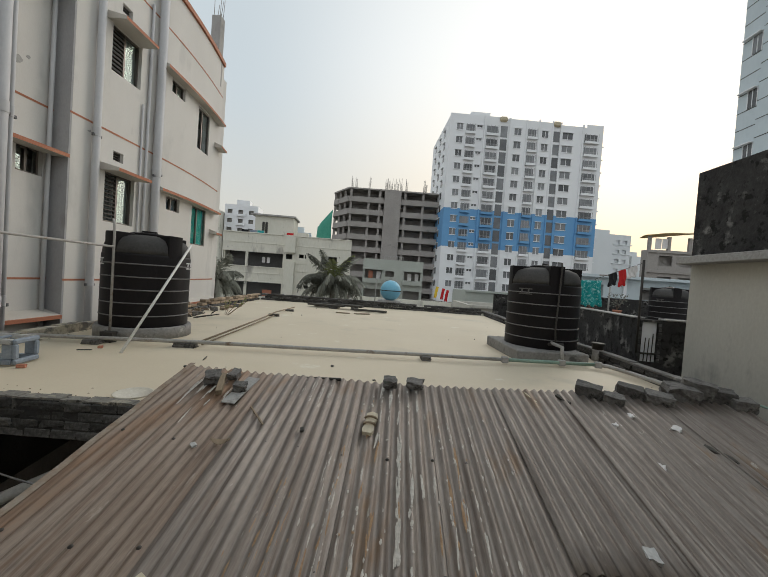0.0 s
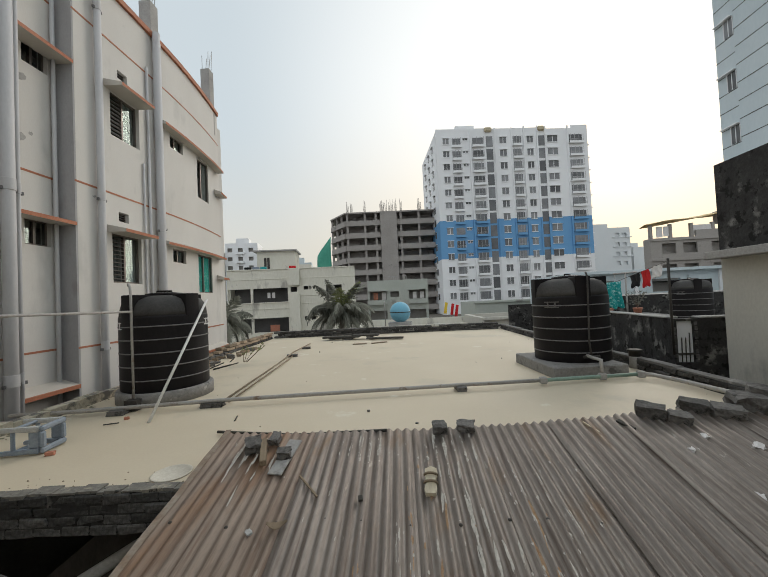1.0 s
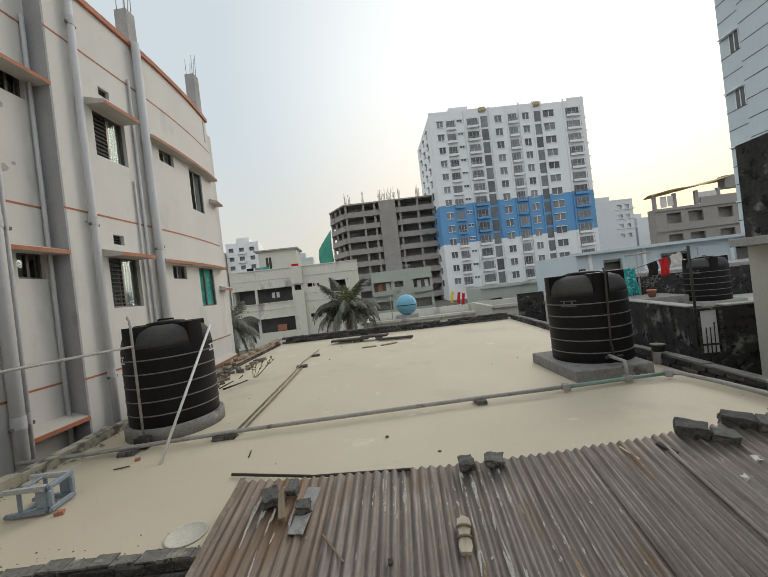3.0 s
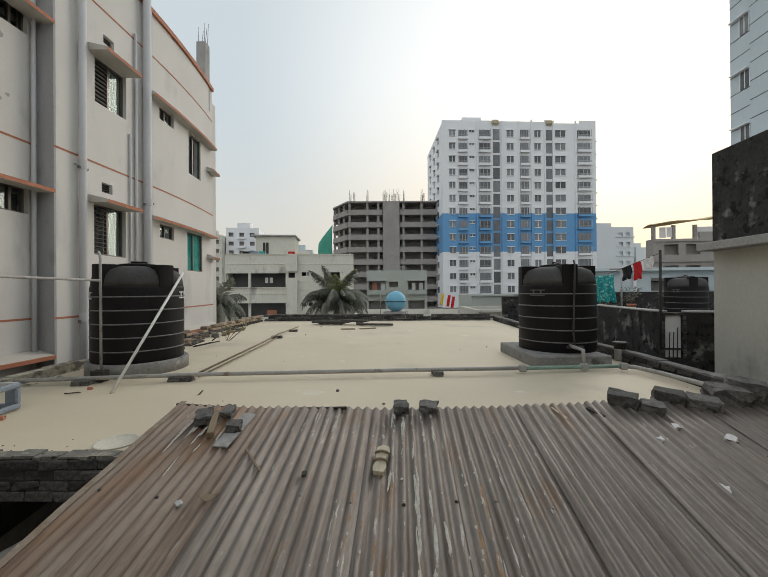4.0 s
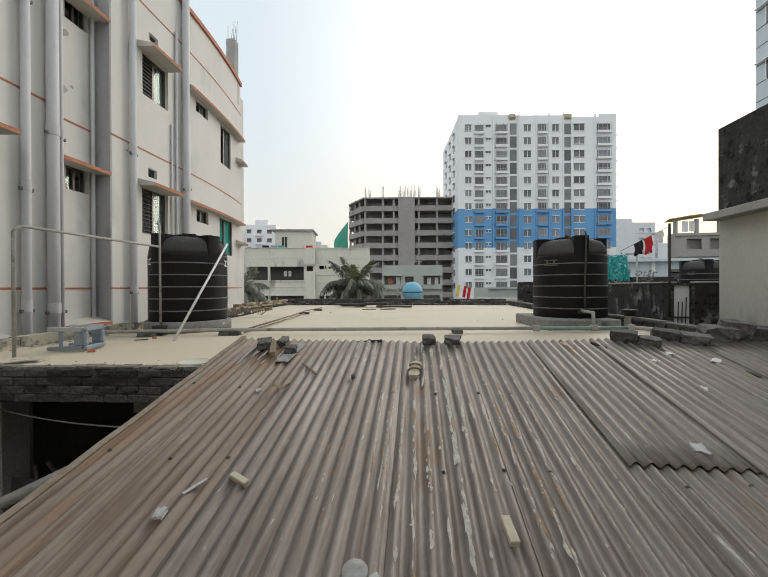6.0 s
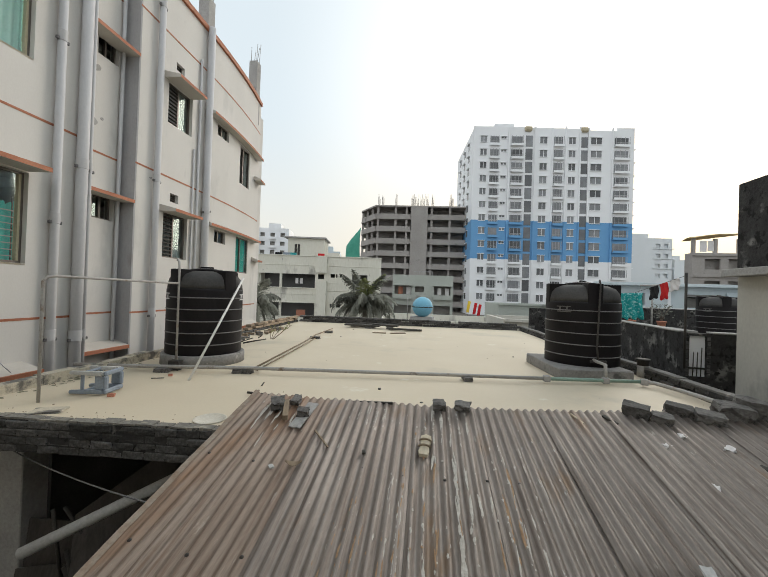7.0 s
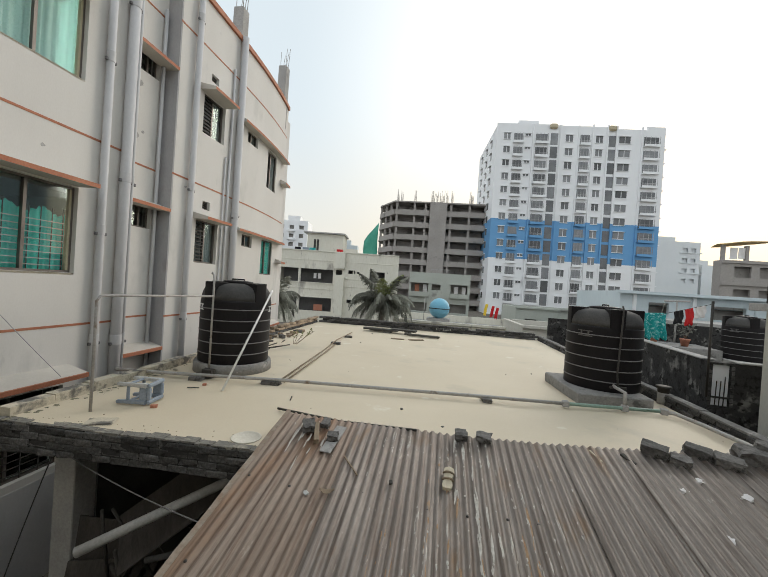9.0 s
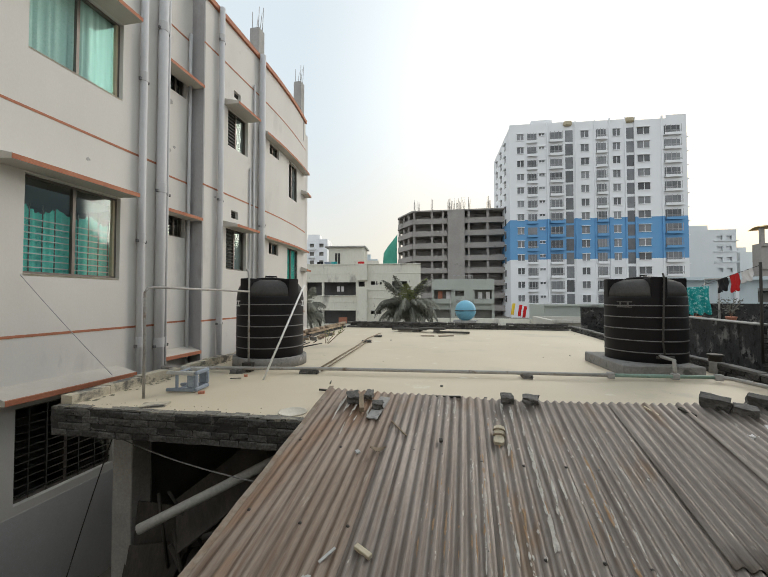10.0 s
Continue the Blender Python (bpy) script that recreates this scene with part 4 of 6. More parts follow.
# low cream house with deep verandas
cream = house_block("veranda_house", pose(-8.1, 40.0, 0, 0, 0, 14) @ Matrix.Translation((-13.6, 0, 0)), "low cream house with dark verandas and roof room", 13.6, 9, 5.05, CREAM_FAR,
                    [(0.1, 2.4, 1.5, 3.0), (2.65, 6.3, 1.5, 3.0), (0.1, 2.4, -1.7, -0.2), (2.65, 6.3, -1.7, -0.2), (6.6, 7.3, 2.5, 3.05), (8.0, 8.5, 2.7, 3.1), (8.6, 8.75, 2.7, 3.1), (9.0, 9.25, 2.75, 3.0), (10.4, 12.1, 1.9, 3.1), (6.6, 7.3, -0.5, 0.0), (8.0, 8.5, -0.6, -0.2), (8.7, 9.2, -0.6, -0.2), (10.4, 12.1, -1.1, 0.1)],
                    [(0, 6.35, 3.95, 4.02, 0.05), (7.7, 13.6, 3.95, 4.02, 0.05), (0, 6.4, 0.75, 0.82, 0.06), (0, 6.4, 1.4, 1.5, 0.12), (0, 6.4, -0.2, -0.1, 0.1), (7.7, 10.1, 2.05, 2.12, 0.06), (7.7, 13.6, 1.2, 1.28, 0.06), (0, 13.6, 4.98, 5.08, 0.1)], 1.5, FAR_ROOM)
part("bay", boxes((6.5, 7.6, -0.5, -0.003, -3.2, 2.3), (6.5, 7.6, -0.5, -0.003, 3.2, 5.0)), CREAM_FAR, cream)
part("roof_room", boxes((2.6, 6.9, 2.5, 6, 4.3, 7.3)), CREAM_FAR, cream)
part("roof_room_slab", boxes((2.2, 7.1, 2.1, 6.4, 7.3, 7.45)), CEMENT, cream)
for x in (3.4, 3.75):
    part("door", boxes((x, x + 0.26, 2.44, 2.498, 5.3, 6.6)), METAL_DARK, cream)
part("roof_curb", boxes((7.3, 8.6, 2.5, 3.8, 4.3, 5.7)), CREAM_FAR, cream)
for k, (x, mt, c) in enumerate(((1.4, BLACK_CLOTH, "black"), (2.3, BLUE_GREY, "grey"), (3.1, TURQUOISE, "turquoise"), (6.3, RED, "red"))):
    part("drying_cloth", boxes((x, x + 0.75, 1.6, 1.64, 4.7, 5.5), bevel=0.01), mt, cream, c + " cloth drying on the roof line")
for x in (2.52, 6.42):
    part("veranda_post", boxes((x - 0.09, x + 0.09, 0.02, 0.2, -1.7, 3.0)), CREAM_FAR, cream)
for x in (4.0, 4.5):
    part("drying_cloth", boxes((x, x + 0.32, 0.7, 0.73, 1.95, 2.55), bevel=0.01), WHITE_CLOTH, cream, "white cloth hung in the veranda")
part("drying_cloth", boxes((4.2, 5.2, 0.7, 0.74, -1.7, -1.0), bevel=0.01), TERRACOTTA, cream, "orange cloth over the veranda rail")

# green grey house with balconies
gh = house_block("balcony_house", pose(-10.2, 58.0, 0, 0, 0, 8), "green grey house with stacked balconies and roof planters", 9.6, 9, 4.2, GREENISH,
                 [(0.3, 3.0, 1.1, 2.5), (6.6, 9.2, 1.1, 2.5), (0.3, 3.0, -2.0, -0.6), (6.6, 9.2, -2.0, -0.6), (3.6, 5.0, 1.5, 2.4), (3.6, 4.4, -1.6, -0.8)],
                 [(0.1, 3.2, 0.35, 1.1, 0.5), (6.4, 9.4, 0.35, 1.1, 0.5), (0.1, 3.2, -2.8, -2.0, 0.5), (6.4, 9.4, -2.8, -2.0, 0.5), (0.1, 3.2, 2.5, 2.7, 0.5), (6.4, 9.4, 2.5, 2.7, 0.5)], 0.8)
part("screen", boxes((3.3, 6.3, 0.2, 0.3, 4.1, 4.2), (3.3, 6.3, 0.2, 0.3, 4.75, 4.85), *[(3.3 + 0.3 * k, 3.36 + 0.3 * k, 0.2, 0.3, 4.2, 4.75) for k in range(11)]), CEMENT, gh, "pierced concrete roof balustrade")
for x in (0.9, 2.2):
    part("curtain", boxes((x, x + 0.7, 0.5, 0.55, 1.1, 2.3)), TERRACOTTA if x < 1 else WHITE_CLOTH, gh, "cloth hung in the balcony")
for x in (7.2, 8.4):
    part("curtain", boxes((x, x + 0.6, 0.5, 0.55, 1.1, 2.2)), WHITE_CLOTH, gh, "pale cloth hung in the balcony")

# distant white blocks
for x, y, w, top, mt, lab in ((-71.5, 118.0, 11.0, 23.0, WHITE_PAINT, "distant white apartment house with balconies"), (-52.0, 124.0, 9.0, 15.5, PALE_BLUE, "distant pale house with flat roof"),
                              (-79.5, 112.0, 9.0, 20.0, CREAM_FAR, "distant cream apartment house")):
    hb = house_block("distant_house", pose(x, y, 0, 0, 0, 16), lab, w, 9, top, mt,
                     [(a * w, a * w + 1.6, top - 3.1 * (k + 1), top - 3.1 * (k + 1) + 1.4) for k in range(5) for a in (0.08, 0.4, 0.72)],
                     [(0.36 * w, 0.6 * w, top - 3.1 * (k + 1) - 0.9, top - 3.1 * (k + 1) - 0.1, 0.9) for k in range(5)], 0.5)
    part("roof_hut", boxes((w * 0.3, w * 0.7, 2, 6, top, top + 2.0)), mt, hb)
# far blocks and their rooms, paled in colour to look hazed
for x, y, w, top, mt, lab in ((51.0, 128.0, 13.5, 21.0, HAZE_GREY, "distant pale grey tower block in haze"), (65.5, 132.0, 6.0, 14.5, HAZE_GREY, "distant pale house beside the tower block"), (72.0, 120.0, 9.0, 10.5, PALE_BLUE, "distant blue grey house")):
    hb = house_block("distant_house", pose(x, y, 0, 0, 0, 12), lab, w, 9, top, mt,
                     [(a * w, a * w + 1.5, top - 3.1 * (k + 1), top - 3.1 * (k + 1) + 1.3) for k in range(4) for a in (0.62, 0.8)], [(0.55 * w, w + 0.4, top - 3.1 * (k + 1) - 0.3, top - 3.1 * (k + 1), 0.3) for k in range(3)], 0.25, HAZE_GREY)
    part("roof_hut", boxes((w * 0.15, w * 0.55, 2, 6, top, top + 1.6)), mt, hb)

# pale blue house, ledge and parapet beyond the next roof
pb = house_block("pale_blue_house", pose(9.2, 25.5, 0, 0, 0, 4), "pale blue plastered house with dark windows", 13.5, 8, 2.35, PALE_BLUE,
                 [(1.6, 2.7, 1.0, 1.75), (5.0, 6.7, 0.95, 1.75), (9.3, 11.4, 0.85, 1.8)],
                 [(-0.3, 13.7, 2.2, 2.38, 0.5), (7.1, 8.6, 1.0, 1.9, 0.12)], 0.6)
for x in (0.7, 3.9, 8.9):
    part("pier", boxes((x, x + 0.18, -0.12, -0.003, -3.2, 2.2)), WHITE_PAINT, pb)
lw = thing("yellow_house", pose(10.4, 21.0, 0, 0, 0, 4), "low pale yellow house with flat ledge roof", "building", kind="structure")
part("wall", boxes((0, 9, 0, 3, -3.2, 0.75)), CREAM_FAR, lw)
part("ledge", boxes((-0.3, 9.3, -0.5, 3.2, 0.75, 0.9)), CEMENT, lw)
for x in (1.5, 5.6):
    part("window", boxes((x, x + 0.8, -0.05, -0.003, -0.3, 0.5)), METAL_DARK, lw)

# grey half-built house with a tarpaulin
gb = house_block("half_built_house", pose(32.4, 60.0, 0, 0, 0, 4), "half built grey house with open window holes", 17, 1.6, 8.3, RAW_CONCRETE,
                 [(a, a + 2.0, z, z + 1.5) for z in (6.0, 2.9, -0.2) for a in (1.6, 4.6, 8.6, 12.6)], [(0, 17, z - 0.4, z, 0.25) for z in (8.3, 5.3, 2.2)], 0.7, RAW_CONCRETE)
for x in (0.2, 3.0, 6.0, 9.0, 12.0):
    part("column", boxes((x, x + 0.4, 0.3, 0.7, 8.3, 10.4)), RAW_CONCRETE, gb)
part("upper_wall", boxes((6.5, 17, 0.0, 0.25, 8.3, 9.3), (10.2, 17, 0.3, 1.6, 10.2, 12.0)), RAW_CONCRETE, gb)
bm = bmesh.new()
tv = [[bm.verts.new((-0.2 + 1.08 * i, -0.4 + 0.6 * j, 10.4 + 0.13 * i + 0.35 * math.sin(i * 0.7 + j) * 0.5)) for i in range(11)] for j in range(5)]
for j in range(4):
    for i in range(10):
        bm.faces.new((tv[j][i], tv[j][i + 1], tv[j + 1][i + 1], tv[j + 1][i])).smooth = True
ob = part("tarpaulin", bm, TARP, gb, "sagging yellow tarpaulin roof")
ob.modifiers.new("cloth", "SOLIDIFY").thickness = 0.08
for k, x in enumerate((1.2, 2.2, 6.4, 7.3, 8.2)):
    part("hung_sheet", boxes((x, x + 0.9, 0.4, 0.46, 8.5 + 0.1 * (k % 2), 10.1), bevel=0.02), WHITE_CLOTH, gb, "white sheet hung under the tarpaulin")

# pale tower with grooved facade
gt = thing("grooved_tower", pose(21.6, 30.0, 0, 0, 0, 5.7), "pale blue grey tower with dark horizontal grooves", "building", kind="structure")
part("wall", boxes((0, 9, -1.6, 0, -3.2, 34)), PALE_BLUE, gt)
part("wall", boxes((-0.12, 9, -16, -1.602, -3.2, 34)), PALE_BLUE, gt)
for k in range(26):
    z = 3.4 + 1.24 * k
    part("groove", boxes((-0.012, -0.002, -1.6, 0, z - 0.025, z + 0.025)), METAL_DARK, gt)
    part("groove", boxes((-0.132, -0.122, -16, -1.602, z + 0.22, z + 0.27)), METAL_DARK, gt)
for k in range(8):
    z = 3.45 + 3.72 * k
    w = part("window", boxes((-0.03, -0.003, -1.45, -0.8, z, z + 1.15)), FAR_WINDOW, gt)
    part("frame", boxes((-0.06, -0.003, -1.5, -1.45, z - 0.05, z + 1.2), (-0.06, -0.003, -0.8, -0.75, z - 0.05, z + 1.2), (-0.06, -0.031, -1.15, -1.1, z, z + 1.15), (-0.3, -0.003, -1.5, -0.2, z + 1.2, z + 1.27)), WHITE_PAINT, w)

# ---------------------------------------------------------------- next roof with sooty wall, tank and washing
nb = thing("sooty_neighbour_house", pose(4.72, 7.5, 0, 0, 0, 0), "neighbouring house with black mould stained walls and flat roof", "building", kind="structure")
part("wall", grid_wall([0.0, 6.4], [-3.2, 0.74], [(0.05, 0.31, 0.0, 0.7)], lambda u, dd, z: (u, -dd, z), 0.18), SOOTY, nb)
part("wall", boxes((0, 0.18, 0.182, 7.0, -3.2, 0.74), (6.22, 6.4, 0.182, 7.0, -3.2, 0.74)), SOOTY, nb)
part("wall", boxes((0.2, 6.4, 7.002, 7.2, -3.2, 1.02)), SOOTY, nb, "dark back parapet of the roof")
part("roof_slab", boxes((0.18, 6.22, 0.182, 7.0, 0.0, 0.1)), CREAM_DIRTY, nb)
part("coping", boxes((-0.02, 0.2, 0.2, 7.0, 0.742, 0.77), (0.4, 6.42, -0.02, 0.2, 0.742, 0.77), bevel=0.008), CEMENT, nb, "pale worn cement coping")
part("bench_ledge", boxes((0.6, 3.0, 5.2, 6.6, 0.1, 0.44), bevel=0.015), PLINTH_CEMENT, nb, "low pale plastered ledge on the roof")
part("wall", boxes((-1.3, -0.4, 7.4, 7.6, -3.2, 0.86)), SOOTY, nb, "sooty cross wall between the roofs")
part("niche", boxes((0.051, 0.309, 0.05, 0.09, 0.001, 0.699)), WHITE_PAINT, nb, "white painted back of a wall slot")
for x in (0.12, 0.18, 0.24):
    bm = bmesh.new()
    tube(bm, [(x, 0.025, 0.0), (x + 0.01, 0.025, 0.42 if x < 0.2 else 0.5)], 0.008, 6)
    part("bar", bm, METAL_DARK, nb)
part("bar", boxes((0.051, 0.309, 0.01, 0.03, 0.13, 0.16)), METAL_DARK, nb)
rr = random.Random(91)
for z in range(9):
    for u in (0.018, 0.34):
        part("quoin", boxes((u - 0.02 - rr.uniform(0, 0.015), u + 0.02, -0.012 - rr.uniform(0, 0.012), -0.001, 0.005 + 0.077 * z, 0.07 + 0.077 * z), bevel=0.006), MOSS_BRICK, nb)
bs = finish("tank_plinth", boxes((-0.58, 0.58, -0.58, 0.58, 0, 0.13), bevel=0.015), CEMENT)
bs.matrix_world = pose(8.3, 12.85, 0.1, 0, 0, 4)
tagged(bs, "rough cement plinth on the neighbouring roof", "plinth")
t3 = copy_thing(tank_right, pose(8.3, 12.85, 0.23, 0, 0, 35))
t3["label"] = "black plastic water tank on the neighbouring roof"
t3.scale = (0.88, 0.88, 0.9)


def pole(pts, r, material, name, label, category="pole", parent=None):
    bm = bmesh.new()
    tube(bm, pts, r, 10)
    ob = finish(name, bm, material, parent)
    return ob if parent else tagged(ob, label, category)


pole([(4.66, 7.42, 0.15), (4.665, 7.43, 1.0), (4.66, 7.42, 1.77)], 0.02, METAL_DARK, "washing_pole", "rusty steel pole carrying the washing line")
tp = thing("washing_post", pose(7.08, 14.0, 0.1), "thin steel post with a cross arm on the roof", "pole")
for nm, pts in (("post", [(0, 0, 0), (0, 0, 1.68)]), ("cross_arm", [(-0.36, 0, 1.68), (0.36, 0, 1.71)])):
    bm = bmesh.new()
    tube(bm, pts, 0.028, 8)
    part(nm, bm, STEEL_PIPE, tp)


def line(p, q, sag, r, name, label, material=METAL_DARK):
    p, q = Vector(p), Vector(q)
    pts = [p.lerp(q, k / 12) - Vector((0, 0, sag * 4 * (k / 12) * (1 - k / 12))) for k in range(13)]
    bm = bmesh.new()
    tube(bm, pts, r, 5)
    return tagged(finish(name, bm, material), label, "cable")


line((4.66, 7.44, 1.72), (4.5, 8.9, 1.44), 0.0, 0.005, "washing_line", "dark cord washing line across the roof")
line((4.5, 8.9, 1.44), (6.74, 14.0, 1.76), 0.1, 0.005, "washing_line", "dark cord washing line across the roof")


def cloth(m, w, h, material, label, folds=5.0, depth=0.035):
    bm = bmesh.new()
    nx, nz = 24, 12
    g = [[bm.verts.new((w * i / nx, depth * math.sin(folds * 6.28 * i / nx + 1.5 * math.sin(j * 0.4)) * (0.4 + 0.6 * j / nz), -h * j / nz * (1 + 0.05 * math.sin(i * 0.9)))) for i in range(nx + 1)] for j in range(nz + 1)]
    for j in range(nz):
        for i in range(nx):
            bm.faces.new((g[j][i], g[j][i + 1], g[j + 1][i + 1], g[j + 1][i])).smooth = True
    ob = finish("drying_cloth", bm, material)
    ob.modifiers.new("cloth", "SOLIDIFY").thickness = 0.004
    ob.matrix_world = m
    return tagged(ob, label, "washing", "washing on the line")


cloth(pose(4.56, 10.05, 1.43, 0, -3, 8), 0.6, 0.62, TURQUOISE, "turquoise patterned cloth hung over the wall", 3.0)


def on_line(y):
    """A place on the near washing line, turned along it."""
    k = (y - 7.44) / 1.46
    return pose(4.66 - 0.16 * k, y, 1.72 - 0.28 * k, 0, -10.8, -83.7)


cloth(on_line(8.44), 0.27, 0.24, BLACK_CLOTH, "black garment drying on the line", 2, 0.02)
cloth(on_line(8.12), 0.22, 0.3, RED, "red garment drying on the line", 2, 0.02)
cloth(on_line(7.85), 0.26, 0.2, WHITE_CLOTH, "white garment drying on the line", 2, 0.02)


def planter(m, label, seed):
    p = thing("potted_plant", m, label, "plant")
    bm = bmesh.new()
    lathe(bm, [(0.14, 0.0), (0.2, 0.3), (0.22, 0.31), (0.22, 0.36), (0.18, 0.35)], 16)
    pot = part("pot", bm, TERRACOTTA, p)
    bm = bmesh.new()
    lathe(bm, [(0.175, 0.33), (0.17, 0.34), (0.02, 0.345)], 12)
    part("soil", bm, ROCK, pot)
    r = random.Random(seed)
    bm = bmesh.new()
    for k in range(9):
        a, l = r.uniform(0, 6.28), r.uniform(0.4, 0.9)
        tube(bm, [(0, 0, 0.33), (0.25 * l * math.cos(a), 0.25 * l * math.sin(a), 0.33 + l * 0.6), (0.5 * l * math.cos(a), 0.5 * l * math.sin(a), 0.33 + l)], 0.008, 4)
    part("stems", bm, TRUNK, p)
    bm = bmesh.new()
    for k in range(110):
        a, l, z = r.uniform(0, 6.28), r.uniform(0.05, 0.5), r.uniform(0.5, 1.25)
        c = Vector((l * math.cos(a), l * math.sin(a), z))
        n1 = Vector((r.uniform(-1, 1), r.uniform(-1, 1), r.uniform(-0.3, 1))).normalized() * r.uniform(0.05, 0.09)
        n2 = n1.orthogonal().normalized() * 0.03
        bm.faces.new([bm.verts.new(c + o) for o in (-n1, n2, n1, -n2)])
    part("leaves", bm, LEAF_LIGHT if seed % 2 else LEAF, p)
    return p


planter(pose(6.95, 13.1, 0.44) @ Matrix.Scale(0.62, 4), "leafy plant in a clay pot on the roof", 2)
planter(pose(6.2, 13.3, 0.44) @ Matrix.Scale(0.6, 4), "leafy plant in a clay pot on the roof", 4)
planter(pose(5.6, 14.2, 0.1), "sparse pale green plant in a clay pot", 3)
planter(pose(5.15, 14.25, 0.1), "sparse pale green plant in a clay pot", 5)

# low houses between the roof and the tower
for x, y, w, d, top, mt, lab in ((3.2, 21.0, 5.5, 5, 0.0, CREAM_DIRTY, "low cream flat roofed house"), (-4.6, 24.2, 9.0, 8, -0.55, CREAM_FAR, "low cream house under the blue tank"), (4.0, 34.0, 7.0, 6, 0.6, GREENISH, "low green grey flat roofed house")):
    house_block("low_house", pose(x, y, 0, 0, 0, 8), lab, w, d, top, mt, [(0.8, 1.8, top - 2.0, top - 1.0)], [(-0.1, w + 0.1, top - 0.1, top + 0.06, 0.2)], 0.5)

bt = thing("blue_water_tank", pose(-1.75, 25.2, -0.42), "light blue spherical water tank on a low stand", "water tank")
bm = bmesh.new()
bmesh.ops.create_uvsphere(bm, u_segments=32, v_segments=20, radius=0.69)
bmesh.ops.translate(bm, verts=bm.verts, vec=(0, 0, 0.78))
part("shell", bm, BLUE_TANK, bt, smooth=True)
bm = bmesh.new()
lathe(bm, [(0.68, 0.75), (0.71, 0.76), (0.71, 0.8), (0.68, 0.81)], 32)
part("seam_ring", bm, METAL_DARK, bt)
part("stand", boxes((-0.75, 0.75, -0.6, 0.6, -0.12, 0.12)), CEMENT, bt)
bm = bmesh.new()
tube(bm, [(-1.0, -0.2, -0.1), (-1.0, -0.2, 1.5)], 0.03, 6)
part("pipe", bm, STEEL_PIPE, bt)
for k, (x, mt, lab) in enumerate(((1.3, YELLOW_CLOTH, "yellow"), (1.75, RED, "red"), (2.05, RED, "dark red"))):
    cloth(pose(x, 27.0, 0.85 - 0.1 * k, 0, 10, 10), 0.2, 0.8, mt, lab + " cloth drying on a far roof", 2)


# ---------------------------------------------------------------- palms
def palm(m, label, seed, fronds=40, length=2.2, lowest=-0.1):
    """A shaggy palm: inner fronds stand, outer ones arch over, and the leaflets hang from the ribs like a curtain."""
    p = thing("coconut_palm", m, label, "palm tree")
    bm = bmesh.new()
    tube(bm, [(0, 0, 0), (0.1, 0.05, 2.0), (0.05, 0.1, 4.0)], 0.2, 10, 0.15)
    part("trunk", bm, TRUNK, p)
    r = random.Random(seed)
    for k in range(fronds):
        a = 2.399963 * k + r.uniform(-0.25, 0.25)
        up = lowest + (1.42 - lowest) * (1 - k / fronds) ** 0.8 + r.uniform(-0.1, 0.1)
        ln = length * r.uniform(0.78, 1.1)
        bm = bmesh.new()
        pts = [Vector((0.05, 0.1, 4.0))]
        pitch = up
        for i in range(12):
            pitch -= (0.085 + 0.11 * (i / 12)) * (1.25 if up < 1.15 else 0.55) * r.uniform(0.8, 1.2)
            pitch = max(pitch, -1.35)
            pts.append(pts[-1] + Vector((math.cos(a) * math.cos(pitch), math.sin(a) * math.cos(pitch), math.sin(pitch))) * ln / 12)
        tube(bm, pts, 0.028, 5, 0.007)
        side = Vector((-math.sin(a), math.cos(a), 0))
        for i in range(2, 58):
            t = i / 58
            q = t * 12
            b0 = pts[int(q)].lerp(pts[min(int(q) + 1, 12)], q - int(q))
            d = (pts[min(int(q) + 1, 12)] - pts[int(q)]).normalized()
            ll = (0.62 * math.sin(math.pi * min(1, t * 0.8 + 0.18)) + 0.12) * r.uniform(0.75, 1.15)
            for e in (-1, 1):
                droop = r.uniform(0.7, 1.5) if up < 1.2 else r.uniform(0.1, 0.6)
                tip = b0 + (side * e * r.uniform(0.35, 0.7) + d * 0.55 - Vector((0, 0, droop))).normalized() * ll
                mid = b0.lerp(tip, 0.45) + side * e * 0.04 + Vector((0, 0, 0.05))
                wv = d * 0.02
                bm.faces.new([bm.verts.new(c) for c in (b0 - wv, b0 + wv, mid + wv, tip, mid - wv)])
        part("frond", bm, LEAF_LIGHT if k in (0, 2, 3) and fronds > 20 else LEAF, p)
    return p


palm(pose(-5.25, 23.0, -3.55), "drooping dull green coconut palm behind the roof", 3, 46, 2.7)
palm(pose(-10.55, 18.8, -3.6), "drooping coconut palm between the houses", 8, 18, 2.0, -0.7)

# ---------------------------------------------------------------- things on the flat roof
supply = thing("water_pipe", Matrix.Identity(4), "weathered steel water pipe laid across the roof", "pipe")


def run(name, pts, r, material, parent, label=""):
    bm = bmesh.new()
    tube(bm, pts, r, 10)
    return part(name, bm, material, parent, label)


run("pipe_length", [(-4.6, 4.55, 0.06), (-3.75, 4.71, 0.07), (-2.05, 5.15, 0.08), (1.03, 5.83, 0.075), (2.2, 6.05, 0.075)], 0.026, STEEL_PIPE, supply)
run("pipe_length", [(2.2, 6.05, 0.075), (3.55, 6.34, 0.075)], 0.026, GREEN_PIPE, supply, "green plastic pipe length")
run("pipe_length", [(3.55, 6.34, 0.075), (3.72, 6.3, 0.075), (3.85, 5.9, 0.08), (4.02, 5.0, 0.1), (4.1, 4.6, 0.12)], 0.028, STEEL_PIPE, supply)
